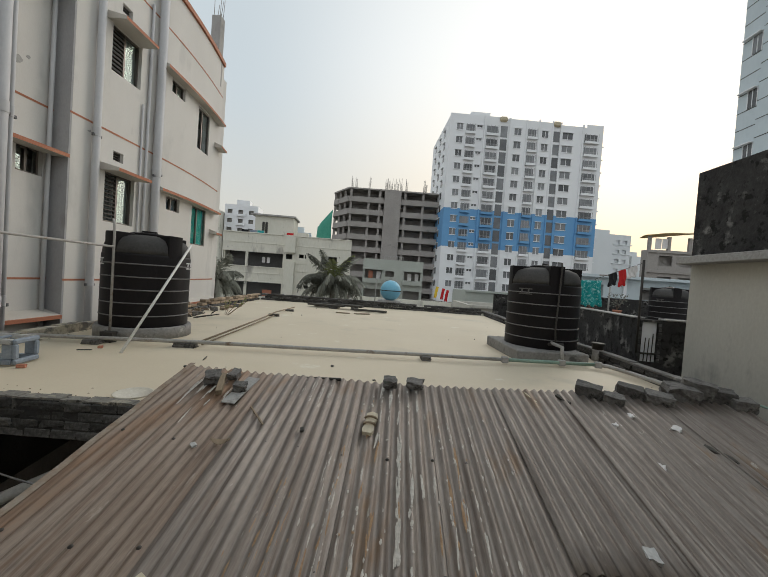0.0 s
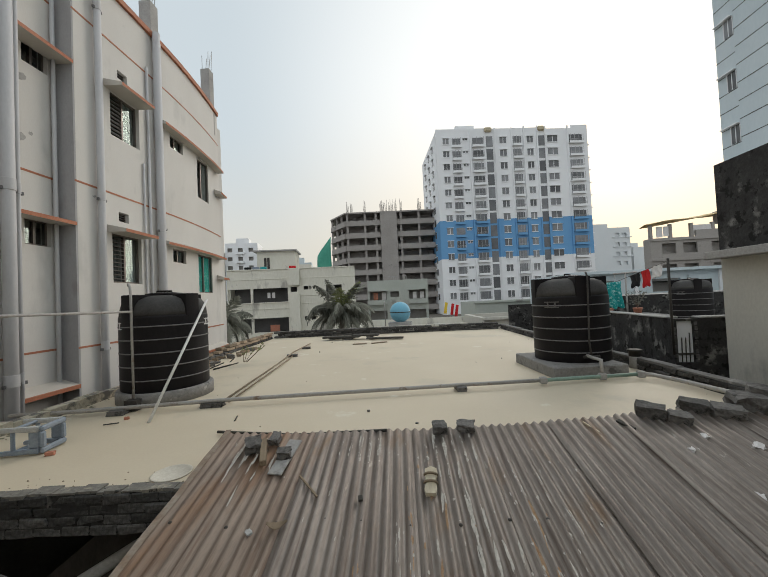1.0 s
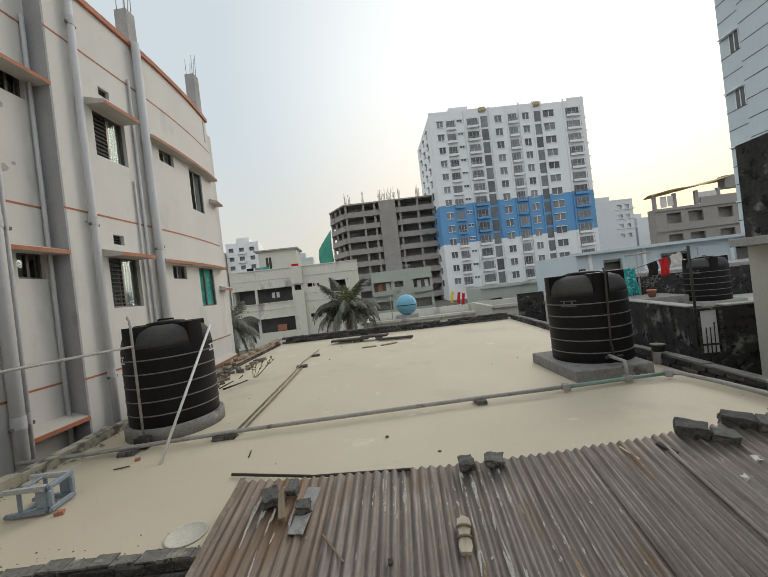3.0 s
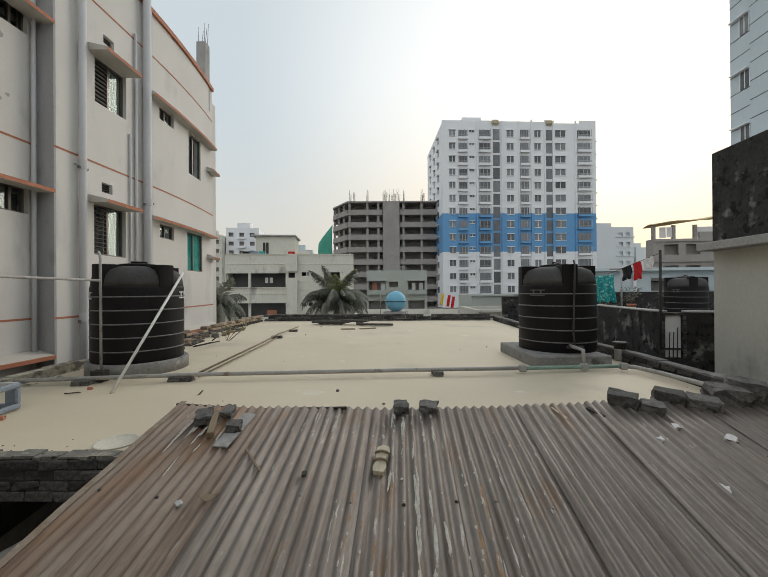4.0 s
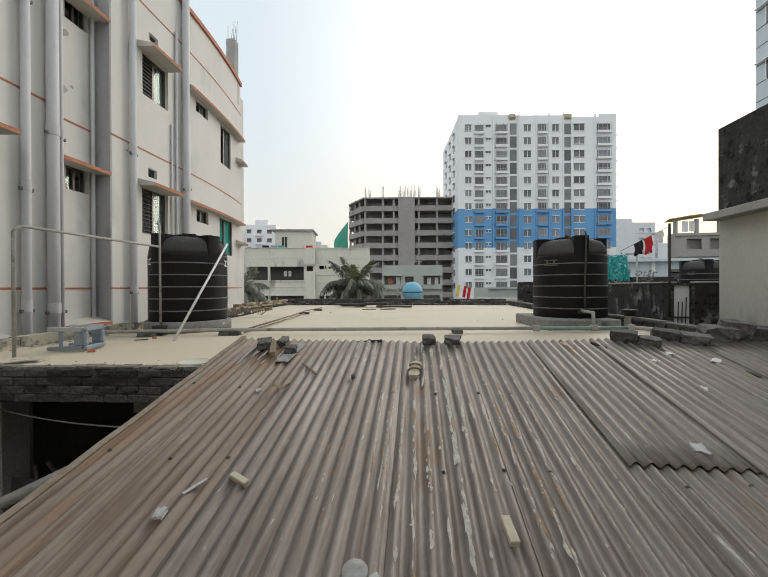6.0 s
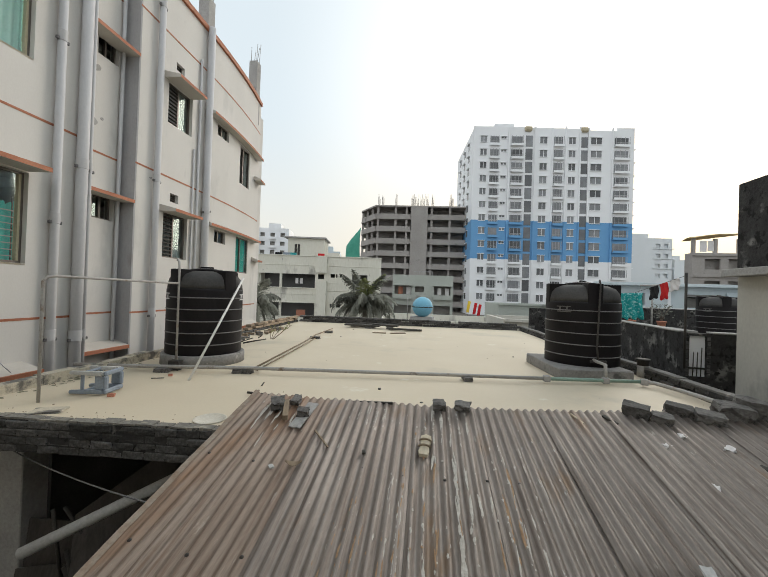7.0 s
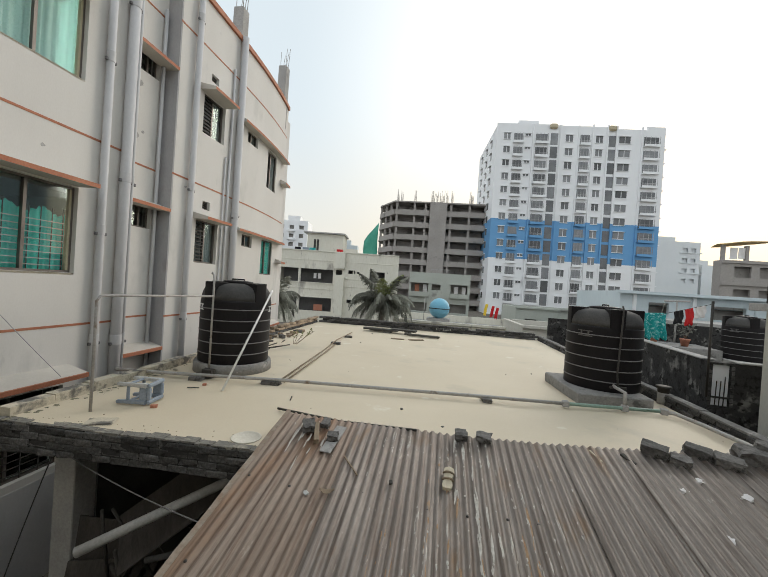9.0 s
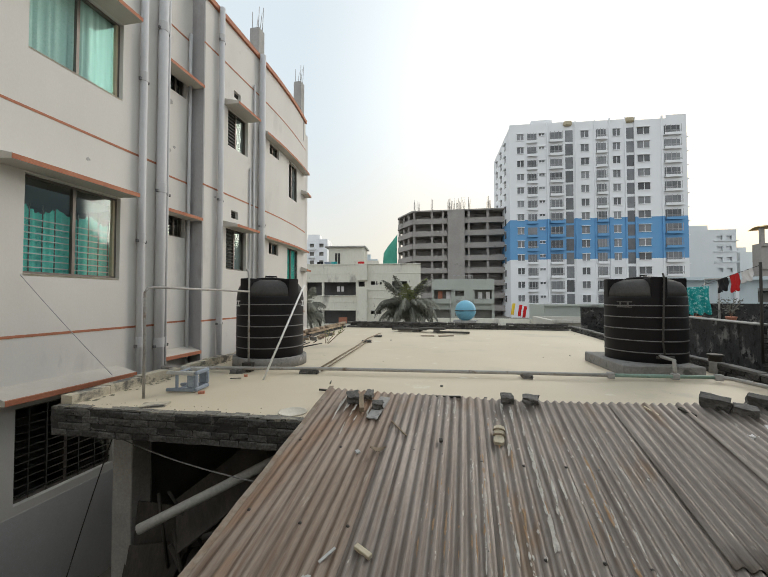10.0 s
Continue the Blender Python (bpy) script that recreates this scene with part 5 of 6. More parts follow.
for p in ((2.2, 6.05, 0.075), (3.05, 6.24, 0.075), (3.6, 6.34, 0.075)):
    part("fitting", boxes((p[0] - 0.05, p[0] + 0.05, p[1] - 0.04, p[1] + 0.04, p[2] - 0.045, p[2] + 0.045), bevel=0.012), CEMENT, supply)
run("riser", [(3.05, 6.24, 0.08), (3.05, 6.26, 0.3), (3.02, 6.5, 0.3), (3.02, 6.66, 0.3)], 0.026, STEEL_PIPE, supply)
run("riser", [(3.06, 6.6, 0.3), (3.06, 6.66, 0.5), (3.1, 6.69, 1.5), (3.1, 6.74, 1.58)], 0.014, METAL_DARK, supply, "dark vent pipe up the tank")
run("riser", [(2.96, 6.63, 0.28), (3.2, 6.66, 0.28)], 0.024, METAL_DARK, supply)


def block(name, m, sx, sy, sz, material, label, seed, category="brick", rough=0.1):
    ob = finish(name, rock_mesh(sx, sy, sz, seed, rough), material)
    ob.matrix_world = m
    return tagged(ob, label, category)


block("support_brick", pose(1.05, 5.85, 0, 0, 0, 12), 0.13, 0.2, 0.06, ROCK, "dark brick propping the water pipe", 1)
block("support_brick", pose(-2.2, 5.12, 0, 0, 0, 12), 0.28, 0.13, 0.06, ROCK, "dark brick propping the water pipe", 2)
block("support_brick", pose(-3.3, 4.8, 0, 0, 0, 12), 0.2, 0.13, 0.055, ROCK, "dark brick propping the water pipe", 3)
side_pipe = thing("conduit", Matrix.Identity(4), "thin weathered pipe laid along the roof", "pipe")
run("pipe_length", [(-2.1, 5.2, 0.05), (-2.6, 8.1, 0.06), (-2.88, 9.5, 0.07), (-3.12, 11.4, 0.05)], 0.015, WOOD, side_pipe)
run("pipe_length", [(-2.04, 5.24, 0.03), (-2.54, 8.1, 0.03), (-2.8, 9.4, 0.03)], 0.011, WOOD, side_pipe)
block("support_brick", pose(-2.78, 9.2, 0, 0, 0, 10), 0.24, 0.12, 0.06, ROCK, "dark brick propping the conduit", 4)
block("support_brick", pose(-2.92, 10.55, 0, 0, 0, 10), 0.22, 0.12, 0.06, ROCK, "dark brick propping the conduit", 5)

# pole, brace and rail at the tank
pole([(-3.27, 5.02, 0.0), (-3.275, 5.02, 1.55), (-3.3, 5.04, 1.63), (-3.38, 5.1, 1.68), (-3.42, 5.14, 1.66)], 0.016, STEEL_PIPE, "stand_pipe", "grey steel stand pipe beside the tank", "pipe")
pole([(-2.6, 4.5, 0.0), (-2.76, 5.9, 1.43)], 0.017, WHITE_PIPE, "brace_pole", "white plastic pole leaning against the tank", "pole")
pole([(-3.33, 3.22, 0.0), (-3.335, 3.22, 1.26), (-3.325, 3.25, 1.315), (-3.31, 3.32, 1.325), (-3.26, 5.0, 1.3)], 0.016, STEEL_PIPE, "rail_pipe", "grey steel pipe rail bent from a post", "pipe")
pole([(4.12, 5.0, 0.1), (4.3, 4.6, 0.16), (4.75, 3.9, 0.06), (4.9, 3.2, -0.02)], 0.012, GREEN_PIPE, "garden_hose", "thin green hose along the wall foot", "hose")
block("valve_block", pose(-3.24, 4.97, 0, 0, 0, 10), 0.16, 0.12, 0.14, METAL_DARK, "dark pipe valve at the stand pipe", 6, "valve")

# post with cap at the roof's edge
vp = thing("vent_post", pose(3.93, 7.17, 0, 0, 0, 8), "short cement vent post with a flat cap", "vent")
bm = bmesh.new()
lathe(bm, [(0.085, 0), (0.08, 0.15), (0.08, 0.2)], 16)
part("stem", bm, CEMENT, vp)
bm = bmesh.new()
lathe(bm, [(0.085, 0.19), (0.085, 0.27), (0.112, 0.275), (0.112, 0.295), (0.09, 0.302)], 20)
part("cap", bm, METAL_DARK, vp, "dark rusty cap")

# round lid, rod, stool, small litter
lid = bmesh.new()
lathe(lid, [(0.15, 0.0), (0.152, 0.006), (0.147, 0.009), (0.136, 0.009), (0.132, 0.004), (0.02, 0.0035)], 40)
lid = finish("round_cover", lid, surface("pale_cover_plastic", (0.56, 0.52, 0.44), (0.62, 0.58, 0.50), 0.3, 0.7, bump=0.03))
lid.location = (-1.37, 3.33, 0.0)
tagged(lid, "round flat pale grey cover lying on the roof", "cover")
pole([(-1.5, 4.15, 0.03), (-0.6, 4.0, 0.06), (0.3, 3.86, 0.16)], 0.014, METAL_DARK, "steel_rod", "dark bent steel rod lying across the roof edge", "rod")


def stool(m):
    """A stool lying on its side, its legs to -x."""
    st_ob = thing("plastic_stool", m, "blue grey plastic stool lying on its side", "stool")
    bm = boxes((0.16, 0.2, -0.16, 0.16, 0.0, 0.055), (0.16, 0.2, -0.16, 0.16, 0.215, 0.27), (0.16, 0.2, -0.16, -0.1, 0.055, 0.215), (0.16, 0.2, 0.1, 0.16, 0.055, 0.215), bevel=0.014)
    part("seat", bm, BLUE_GREY, st_ob)
    for y in (-0.14, 0.14):
        # upper legs pale grey, lower ones blue grey
        for z, mt in ((0.03, BLUE_GREY), (0.24, GREY_PLASTIC)):
            k = 1 if z > 0.1 else -0.5
            bm = bmesh.new()
            w = [(0.16, 0.034), (0.06, 0.03), (-0.22, 0.024)]
            rows = [[bm.verts.new((x, y * (1 + 0.25 * (0.16 - x)) + q * h, z + 0.03 * k * (0.16 - x) + v * h * 0.8)) for q, v in ((-1, -1), (1, -1), (1, 1), (-1, 1))] for x, h in w]
            for p, q in zip(rows, rows[1:]):
                for e in range(4):
                    bm.faces.new((p[e], p[(e + 1) % 4], q[(e + 1) % 4], q[e]))
            bm.faces.new(rows[0])
            bm.faces.new(rows[-1][::-1])
            bmesh.ops.bevel(bm, geom=list(bm.edges), offset=0.008, segments=2, affect="EDGES")
            part("leg", bm, mt, st_ob, "pale grey upper leg" if z > 0.1 else "")
        part("apron", boxes((0.06, 0.16, y - 0.014, y + 0.014, 0.055, 0.215), bevel=0.008), BLUE_GREY, st_ob)
        part("stretcher", boxes((-0.1, -0.06, y * 1.06 - 0.013, y * 1.06 + 0.013, 0.04, 0.235), bevel=0.008), BLUE_GREY, st_ob)
    for z in (0.025, 0.248):
        part("stretcher", boxes((-0.1, -0.06, -0.13, 0.13, z - 0.013, z + 0.013), bevel=0.008), BLUE_GREY, st_ob)
    return st_ob


stool(pose(-3.16, 3.72, 0.012, 0, 0, 14) @ Matrix.Scale(0.95, 4))
block("brick_bit", pose(-2.86, 3.62, 0, 0, 0, 30), 0.07, 0.05, 0.03, TERRACOTTA, "small red brick fragment on the roof", 7, "rubble")
block("brick_bit", pose(-3.0, 4.62, 0, 0, 0, 30), 0.05, 0.04, 0.03, TERRACOTTA, "small red brick fragment on the roof", 8, "rubble")
block("slab_bit", pose(-2.95, 3.05, 0, 0, 0, 30), 0.26, 0.17, 0.02, ROOF_SCREED_OLD, "thin pale cement slab lying at the roof edge", 9, "rubble")
rr = random.Random(21)
for k in range(6):
    x, y = rr.uniform(-3.4, 3.3), rr.uniform(3.9, 12.5)
    block("pebble", pose(x, y, 0.0, 0, 0, rr.uniform(0, 180)), rr.uniform(0.02, 0.05), rr.uniform(0.02, 0.04), rr.uniform(0.012, 0.025), ROCK, "small dark chip of rubble on the roof", 30 + k, "rubble")
for x, y, a in ((-1.55, 4.55, 110), (-3.1, 4.4, 20)):
    pole([(x, y, 0.01), (x + 0.16 * math.cos(radians(a)), y + 0.16 * math.sin(radians(a)), 0.015)], 0.007, PLANK_BLACK, "twig", "short dark twig lying on the roof", "twig")

# boards lying at the far side of the roof
for x, y, l, w, z, a in ((-2.45, 12.6, 1.25, 0.28, 0.07, 3), (-1.65, 12.7, 0.9, 0.3, 0.1, -4), (-0.9, 12.35, 1.1, 0.16, 0.02, -2), (-2.5, 12.9, 0.9, 0.2, 0.02, 6)):
    bm = boxes((-l / 2, l / 2, -w / 2, w / 2, 0, 0.06), bevel=0.01)
    ob = finish("board", bm, PLANK_BLACK)
    ob.matrix_world = pose(x, y, z, 0, 0, a)
    tagged(ob, "dark weathered board stacked on the roof", "board", "boards on the roof")
block("support_brick", pose(-2.2, 12.6, 0), 0.24, 0.3, 0.07, ROCK, "dark brick under the boards", 11)
block("support_brick", pose(-1.5, 12.7, 0), 0.2, 0.3, 0.1, ROCK, "dark brick under the boards", 12)
for x, y, l, a in ((-1.55, 11.3, 0.42, 12), (-1.0, 11.5, 0.5, 35)):
    ob = finish("board", boxes((-l / 2, l / 2, -0.06, 0.06, 0.0, 0.025), bevel=0.005), WOOD)
    ob.matrix_world = pose(x, y, 0.0, 0, 0, a)
    tagged(ob, "short pale board lying on the roof", "board", "boards on the roof")

# grit swept along the edges
rr = random.Random(77)
bm = bmesh.new()
for k in range(300):
    e = rr.random()
    if e < 0.5:
        p = FL + (BL - FL) * rr.uniform(0.0, 0.75) + Vector((0.08 + abs(rr.gauss(0, 0.14)), 0))
    elif e < 0.75:
        p = FL + (FR - FL) * rr.uniform(0.0, 0.36) + Vector((0, abs(rr.gauss(0, 0.12))))
    elif e < 0.88:
        p = FR + (BR - FR) * rr.uniform(0.1, 0.9) - Vector((0.16 + abs(rr.gauss(0, 0.12)), 0))
    else:
        p = Vector((rr.uniform(-3.6, 3.2), rr.uniform(4.0, 13.0)))
    s = rr.uniform(0.004, 0.013)
    o = Vector((p.x, p.y, 0.0))
    base = [bm.verts.new(o + Vector((s * rr.uniform(0.6, 1.5) * math.cos(a), s * rr.uniform(0.6, 1.5) * math.sin(a), 0))) for a in (0.2, 1.7, 3.3, 4.8)]
    top = bm.verts.new(o + Vector((0, 0, s * rr.uniform(0.5, 1.1))))
    for q in range(4):
        bm.faces.new((base[q], base[(q + 1) % 4], top))
tagged(finish("roof_grit", bm, RUBBLE_BRICK), "loose grit and brick crumbs along the roof edges", "grit", kind="stuff")

# dark moss growing in the roof's corner
bm = bmesh.new()
for k in range(40):
    p = FL + (BL - FL) * rr.uniform(0.0, 0.28) + Vector((0.16 + abs(rr.gauss(0, 0.09)), 0))
    a = rr.uniform(0.015, 0.05)
    ring = [bm.verts.new((p.x + a * rr.uniform(0.4, 1.2) * math.cos(6.283 * q / 9), p.y + a * rr.uniform(0.4, 1.2) * math.sin(6.283 * q / 9), 0.006)) for q in range(9)]
    c = bm.verts.new((p.x, p.y, 0.012))
    for q in range(9):
        bm.faces.new((ring[q], ring[(q + 1) % 9], c))
tagged(finish("moss_crust", bm, surface("grey_green_moss", (0.16, 0.15, 0.10), (0.28, 0.26, 0.19), 0.05, 0.95, bump=0.6, grain=60, c3=(0.09, 0.085, 0.06), stain=0.55, stain_size=12)), "crust of dry moss in the roof corner", "moss", kind="stuff")

# rubble along the side of the roof
rr = random.Random(5)
for k in range(34):
    t = rr.uniform(0.36, 0.72)
    p = FL + (BL - FL) * t + Vector((rr.uniform(0.1, 0.55 - 0.3 * abs(t - 0.5)), 0))
    block("rubble_lump", pose(p.x, p.y, 0, 0, 0, rr.uniform(0, 180)), rr.uniform(0.08, 0.24), rr.uniform(0.05, 0.12), rr.uniform(0.04, 0.1), RUBBLE_BRICK if k % 3 else ROCK, "broken brick lump heaped at the roof edge", 60 + k, "rubble", 0.16)
for k in range(7):
    x, y = -3.75 + rr.uniform(-0.3, 0.3), 7.6 + rr.uniform(-0.7, 0.9)
    pole([(x, y, 0.05), (x + rr.uniform(0.1, 0.5), y + rr.uniform(-0.3, 0.4), 0.12)], 0.012, PLANK_BLACK, "stick", "dark stick in the rubble", "stick")

rr = random.Random(88)
weed = thing("rubble_weed", pose(-3.55, 8.3, 0.05), "small leafy weed sprouting from the rubble", "plant")
bm = bmesh.new()
lf = bmesh.new()
for k in range(5):
    a, h = rr.uniform(-0.6, 0.9), rr.uniform(0.25, 0.5)
    pts = [(0.02 * k, 0, 0), (0.06 * k + 0.1 * a, 0.03 * k, h * 0.55), (0.06 * k + 0.35 * a, 0.05 * k, h)]
    tube(bm, pts, 0.006, 5)
    for j in range(9):
        c = Vector(pts[1]).lerp(Vector(pts[2]), j / 8)
        u = Vector((rr.uniform(-1, 1), rr.uniform(-1, 1), rr.uniform(-0.2, 0.8))).normalized() * rr.uniform(0.03, 0.055)
        w = u.orthogonal().normalized() * 0.018
        lf.faces.new([lf.verts.new(c + o) for o in (Vector((0, 0, 0)), u * 0.5 + w, u, u * 0.5 - w)])
part("stem", bm, WOOD, weed)
part("leaves", lf, LEAF_LIGHT, weed)

# ---------------------------------------------------------------- things on the tin roof
def on_tin(s, t, turn=0.0, lift=0.012):
    p = ACROSS * s + RUN * t
    n = Vector((-TIN_A, -TIN_B, 1)).normalized()
    q = Vector((0, 0, 1)).rotation_difference(n).to_matrix().to_4x4()
    return Matrix.Translation((p.x, p.y, tin_z(p.x, p.y) + lift)) @ q @ Matrix.Rotation(radians(turn + 5.7), 4, "Z")


def st(x, y):
    return ACROSS.dot(Vector((x, y))), RUN.dot(Vector((x, y)))


for x, y, a, sx, sy, sz, lab, sd in ((0.76, 3.9, 5, 0.13, 0.12, 0.09, "dark square lump of concrete holding down the tin", 41), (0.985, 3.95, -12, 0.16, 0.13, 0.075, "grey lump of concrete holding down the tin", 42),
                                     (2.63, 4.27, -25, 0.25, 0.14, 0.13, "broken dark brick holding down the tin", 43), (2.82, 4.19, -22, 0.19, 0.13, 0.1, "broken dark brick holding down the tin", 44),
                                     (3.06, 4.4, -30, 0.25, 0.13, 0.12, "mossy dark brick holding down the tin", 45), (3.27, 4.31, -25, 0.25, 0.15, 0.12, "mossy dark brick holding down the tin", 46),
                                     (3.54, 4.46, -15, 0.3, 0.2, 0.17, "large rounded lump of dark concrete on the tin", 47), (3.73, 4.53, -30, 0.29, 0.14, 0.22, "long dark brick fragment on the tin", 48),
                                     (3.93, 4.5, -15, 0.22, 0.14, 0.17, "stacked dark brick fragment on the tin", 49), (4.06, 4.42, -5, 0.22, 0.14, 0.13, "stacked dark brick fragment on the tin", 50),
                                     (-0.77, 3.53, 20, 0.13, 0.17, 0.09, "dark stone holding down the tin corner", 51), (-0.63, 3.64, 0, 0.09, 0.13, 0.07, "grey stone holding down the tin corner", 52),
                                     (-0.47, 3.45, 10, 0.12, 0.1, 0.08, "dark stone lying on a flat board", 53)):
    block("weight_stone", on_tin(*st(x, y), a), sx * 0.88, sy * 0.92, sz * 0.82, ROCK, lab, sd, "stone", 0.13 if "brick" in lab else 0.2)


def plank(s, t, turn, l, w, h, material, label, lift=0.012, name="plank", category="plank"):
    ob = finish(name, boxes((-w / 2, w / 2, -l / 2, l / 2, 0, h), bevel=min(h, w) * 0.12), material)
    ob.matrix_world = on_tin(s, t, turn, lift)
    return tagged(ob, label, category)


plank(*st(-0.655, 3.47), 18, 0.31, 0.05, 0.05, WOOD, "short wooden batten lying on the tin")
plank(*st(-0.46, 3.455), -6, 0.43, 0.11, 0.012, CEMENT, "thin grey board lying on the tin")
plank(*st(-0.17, 3.16), 40, 0.28, 0.014, 0.012, WOOD, "dark stick lying on the tin", name="stick", category="stick")
plank(*st(-0.03, 1.93), 62, 0.115, 0.032, 0.026, PALE_WOOD, "short piece of split wood on the tin")
plank(*st(1.22, 1.87), 6, 0.13, 0.04, 0.028, PALE_WOOD, "pale wooden offcut lying on the tin")
plank(*st(2.05, 4.05), 20, 0.17, 0.015, 0.012, PALE_WOOD, "thin pale stick near the tin ridge", name="stick", category="stick")
plank(*st(2.35, 4.1), 25, 0.15, 0.04, 0.02, PLANK_BLACK, "dark wood chip near the tin ridge")
plank(*st(3.33, 3.6), 35, 0.22, 0.05, 0.02, PLANK_BLACK, "flat dark chip lying on the tin")
plank(*st(1.9, 1.62), 30, 0.1, 0.07, 0.012, CEMENT, "small grey chip lying on the tin")
plank(*st(0.225, 3.075), 10, 0.04, 0.03, 0.02, PLANK_BLACK, "tiny dark chip lying on the tin")

# worn sandal
sd = thing("worn_sandal", on_tin(*st(0.69, 3.27), -4), "worn beige sandal lying on the tin roof", "sandal")
bm = bmesh.new()
prof = [(-0.035, -0.13), (0.03, -0.13), (0.042, -0.09), (0.032, 0.0), (0.05, 0.07), (0.042, 0.12), (0.0, 0.14), (-0.04, 0.11), (-0.042, 0.05), (-0.03, -0.02), (-0.045, -0.09)]
lo, hi = [bm.verts.new((x, y, 0)) for x, y in prof], [bm.verts.new((x, y, 0.03)) for x, y in prof]
bm.faces.new(lo[::-1])
bm.faces.new(hi)
for k in range(len(prof)):
    bm.faces.new((lo[k], lo[(k + 1) % len(prof)], hi[(k + 1) % len(prof)], hi[k]))
part("sole", bm, PALE_WOOD, sd)
for y in (0.05, -0.03):
    bm = bmesh.new()
    tube(bm, [(0.045 * math.cos(a), y, 0.022 + 0.024 * math.sin(a)) for a in (math.pi * k / 8 for k in range(9))], 0.009, 6)
    part("strap", bm, WOOD, sd, "brown sandal strap")

# curled dry leaf
bm = bmesh.new()
lv = [[bm.verts.new((0.1 * (i / 8 - 0.5) * 2, 0.045 * math.sin(math.pi * (0.08 + 0.84 * i / 8)) * (j - 1), 0.015 + 0.05 * abs(i / 8 - 0.5) ** 2 * 4 + 0.02 * abs(j - 1))) for i in range(9)] for j in range(3)]
for j in range(2):
    for i in range(8):
        bm.faces.new((lv[j][i], lv[j][i + 1], lv[j + 1][i + 1], lv[j + 1][i])).smooth = True
bmesh.ops.scale(bm, verts=bm.verts, vec=(0.62, 0.62, 0.62))
ob = finish("dry_leaf", bm, WOOD)
ob.modifiers.new("thickness", "SOLIDIFY").thickness = 0.003
ob.matrix_world = on_tin(*st(-0.24, 2.8), 10)
tagged(ob, "curled dry brown leaf on the tin roof", "leaf")

# crumpled paper and bits
for k, (x, y, s) in enumerate(((2.88, 3.97, 0.05), (2.68, 3.79, 0.045), (3.17, 3.86, 0.06), (2.76, 3.32, 0.045), (2.3, 2.57, 0.06), (-0.26, 1.69, 0.04), (0.72, 1.58, 0.03), (-0.4, 2.75, 0.03))):
    block("paper_scrap", on_tin(*st(x, y), 20 * k), s * 1.3, s, s * 0.45, WHITE_CLOTH if k < 4 else GREY_PLASTIC, "crumpled pale scrap on the tin roof", 80 + k, "litter", 0.3)
plank(*st(-0.22, 1.86), -30, 0.12, 0.018, 0.008, GREY_PLASTIC, "pale plastic strip on the tin", name="plastic_strip", category="litter")
bm = bmesh.new()
lathe(bm, [(0.045, 0.0), (0.05, 0.006), (0.046, 0.012), (0.02, 0.012)], 14)
ob = finish("flat_disc", bm, CEMENT)
ob.matrix_world = on_tin(*st(0.64, 1.6))
tagged(ob, "flat grey plastic disc on the tin roof", "litter")

# nail heads with washers
bm = bmesh.new()
lathe(bm, [(0.012, 0.0), (0.012, 0.003), (0.006, 0.005), (0.005, 0.009)], 8)
nail_me = None
for t in (2.85, 2.08, 1.28, 0.6):
    s = -0.68
    while s < 4.3:
        if nail_me is None:
            first = part("roofing_nail", bm, METAL_DARK, tin_roof, "dark nail head with washer")
            nail_me = first.data
            ob = first
        else:
            ob = new("roofing_nail", nail_me)
            ob.parent = tin_roof
        ob.matrix_local = on_tin(round(s / PITCH) * PITCH + PITCH / 4, t + 0.03 * math.sin(s * 5), 0, 0.0125)
        s += 0.342 if round(s * 100) % 3 else 0.266

# flaking paint and rust spots, streaked down the slope
def flake_patches(label, material, seed, count, centres, big):
    r = random.Random(seed)
    bm = bmesh.new()
    for k in range(count):
        cs, ct, ws, wt = r.choice(centres)
        s, t = r.gauss(cs, ws), r.gauss(ct, wt)
        if not (-0.6 < s < 3.5 and 0.75 < t < 3.75):
            continue
        s = (math.floor(s / PITCH) + 0.25) * PITCH + r.uniform(-0.011, 0.011)
        long = r.random() < big
        l = r.uniform(0.03, 0.14) if long else r.uniform(0.006, 0.028)
        w = r.uniform(0.005, 0.012) if long else r.uniform(0.003, 0.009)
        m = on_tin(s, t, r.uniform(-5, 5), 0.019)
        n = 11
        ring = [bm.verts.new(m @ Vector((w * math.cos(6.283 * q / n) * r.uniform(0.45, 1.3), l * math.sin(6.283 * q / n) * r.uniform(0.6, 1.2), -0.22 * w))) for q in range(n)]
        c = bm.verts.new(m @ Vector((0, 0, 0.001)))
        for q in range(n):
            bm.faces.new((ring[q], ring[(q + 1) % n], c))
    f = part("paint_flakes", bm, material, tin_roof, label)
    f["kind"] = "stuff"


SPREAD = [(1.27, 2.5, 0.04, 0.35), (1.27, 2.3, 0.2, 0.6), (0.85, 2.2, 0.03, 0.25), (1.75, 2.6, 0.15, 0.8), (0.55, 3.6, 0.1, 0.12), (1.18, 3.55, 0.1, 0.14), (-0.35, 3.5, 0.12, 0.1),
          (1.5, 2.2, 1.2, 1.0), (1.62, 2.3, 0.06, 0.5), (0.6, 2.1, 0.1, 0.25), (1.05, 1.9, 0.08, 0.5)]
flake_patches("pale flaking paint spots", surface("flaking_pale_paint", (0.40, 0.37, 0.33), (0.56, 0.53, 0.48), 0.05, 0.8, bump=0.1), 12, 520, SPREAD, 0.3)
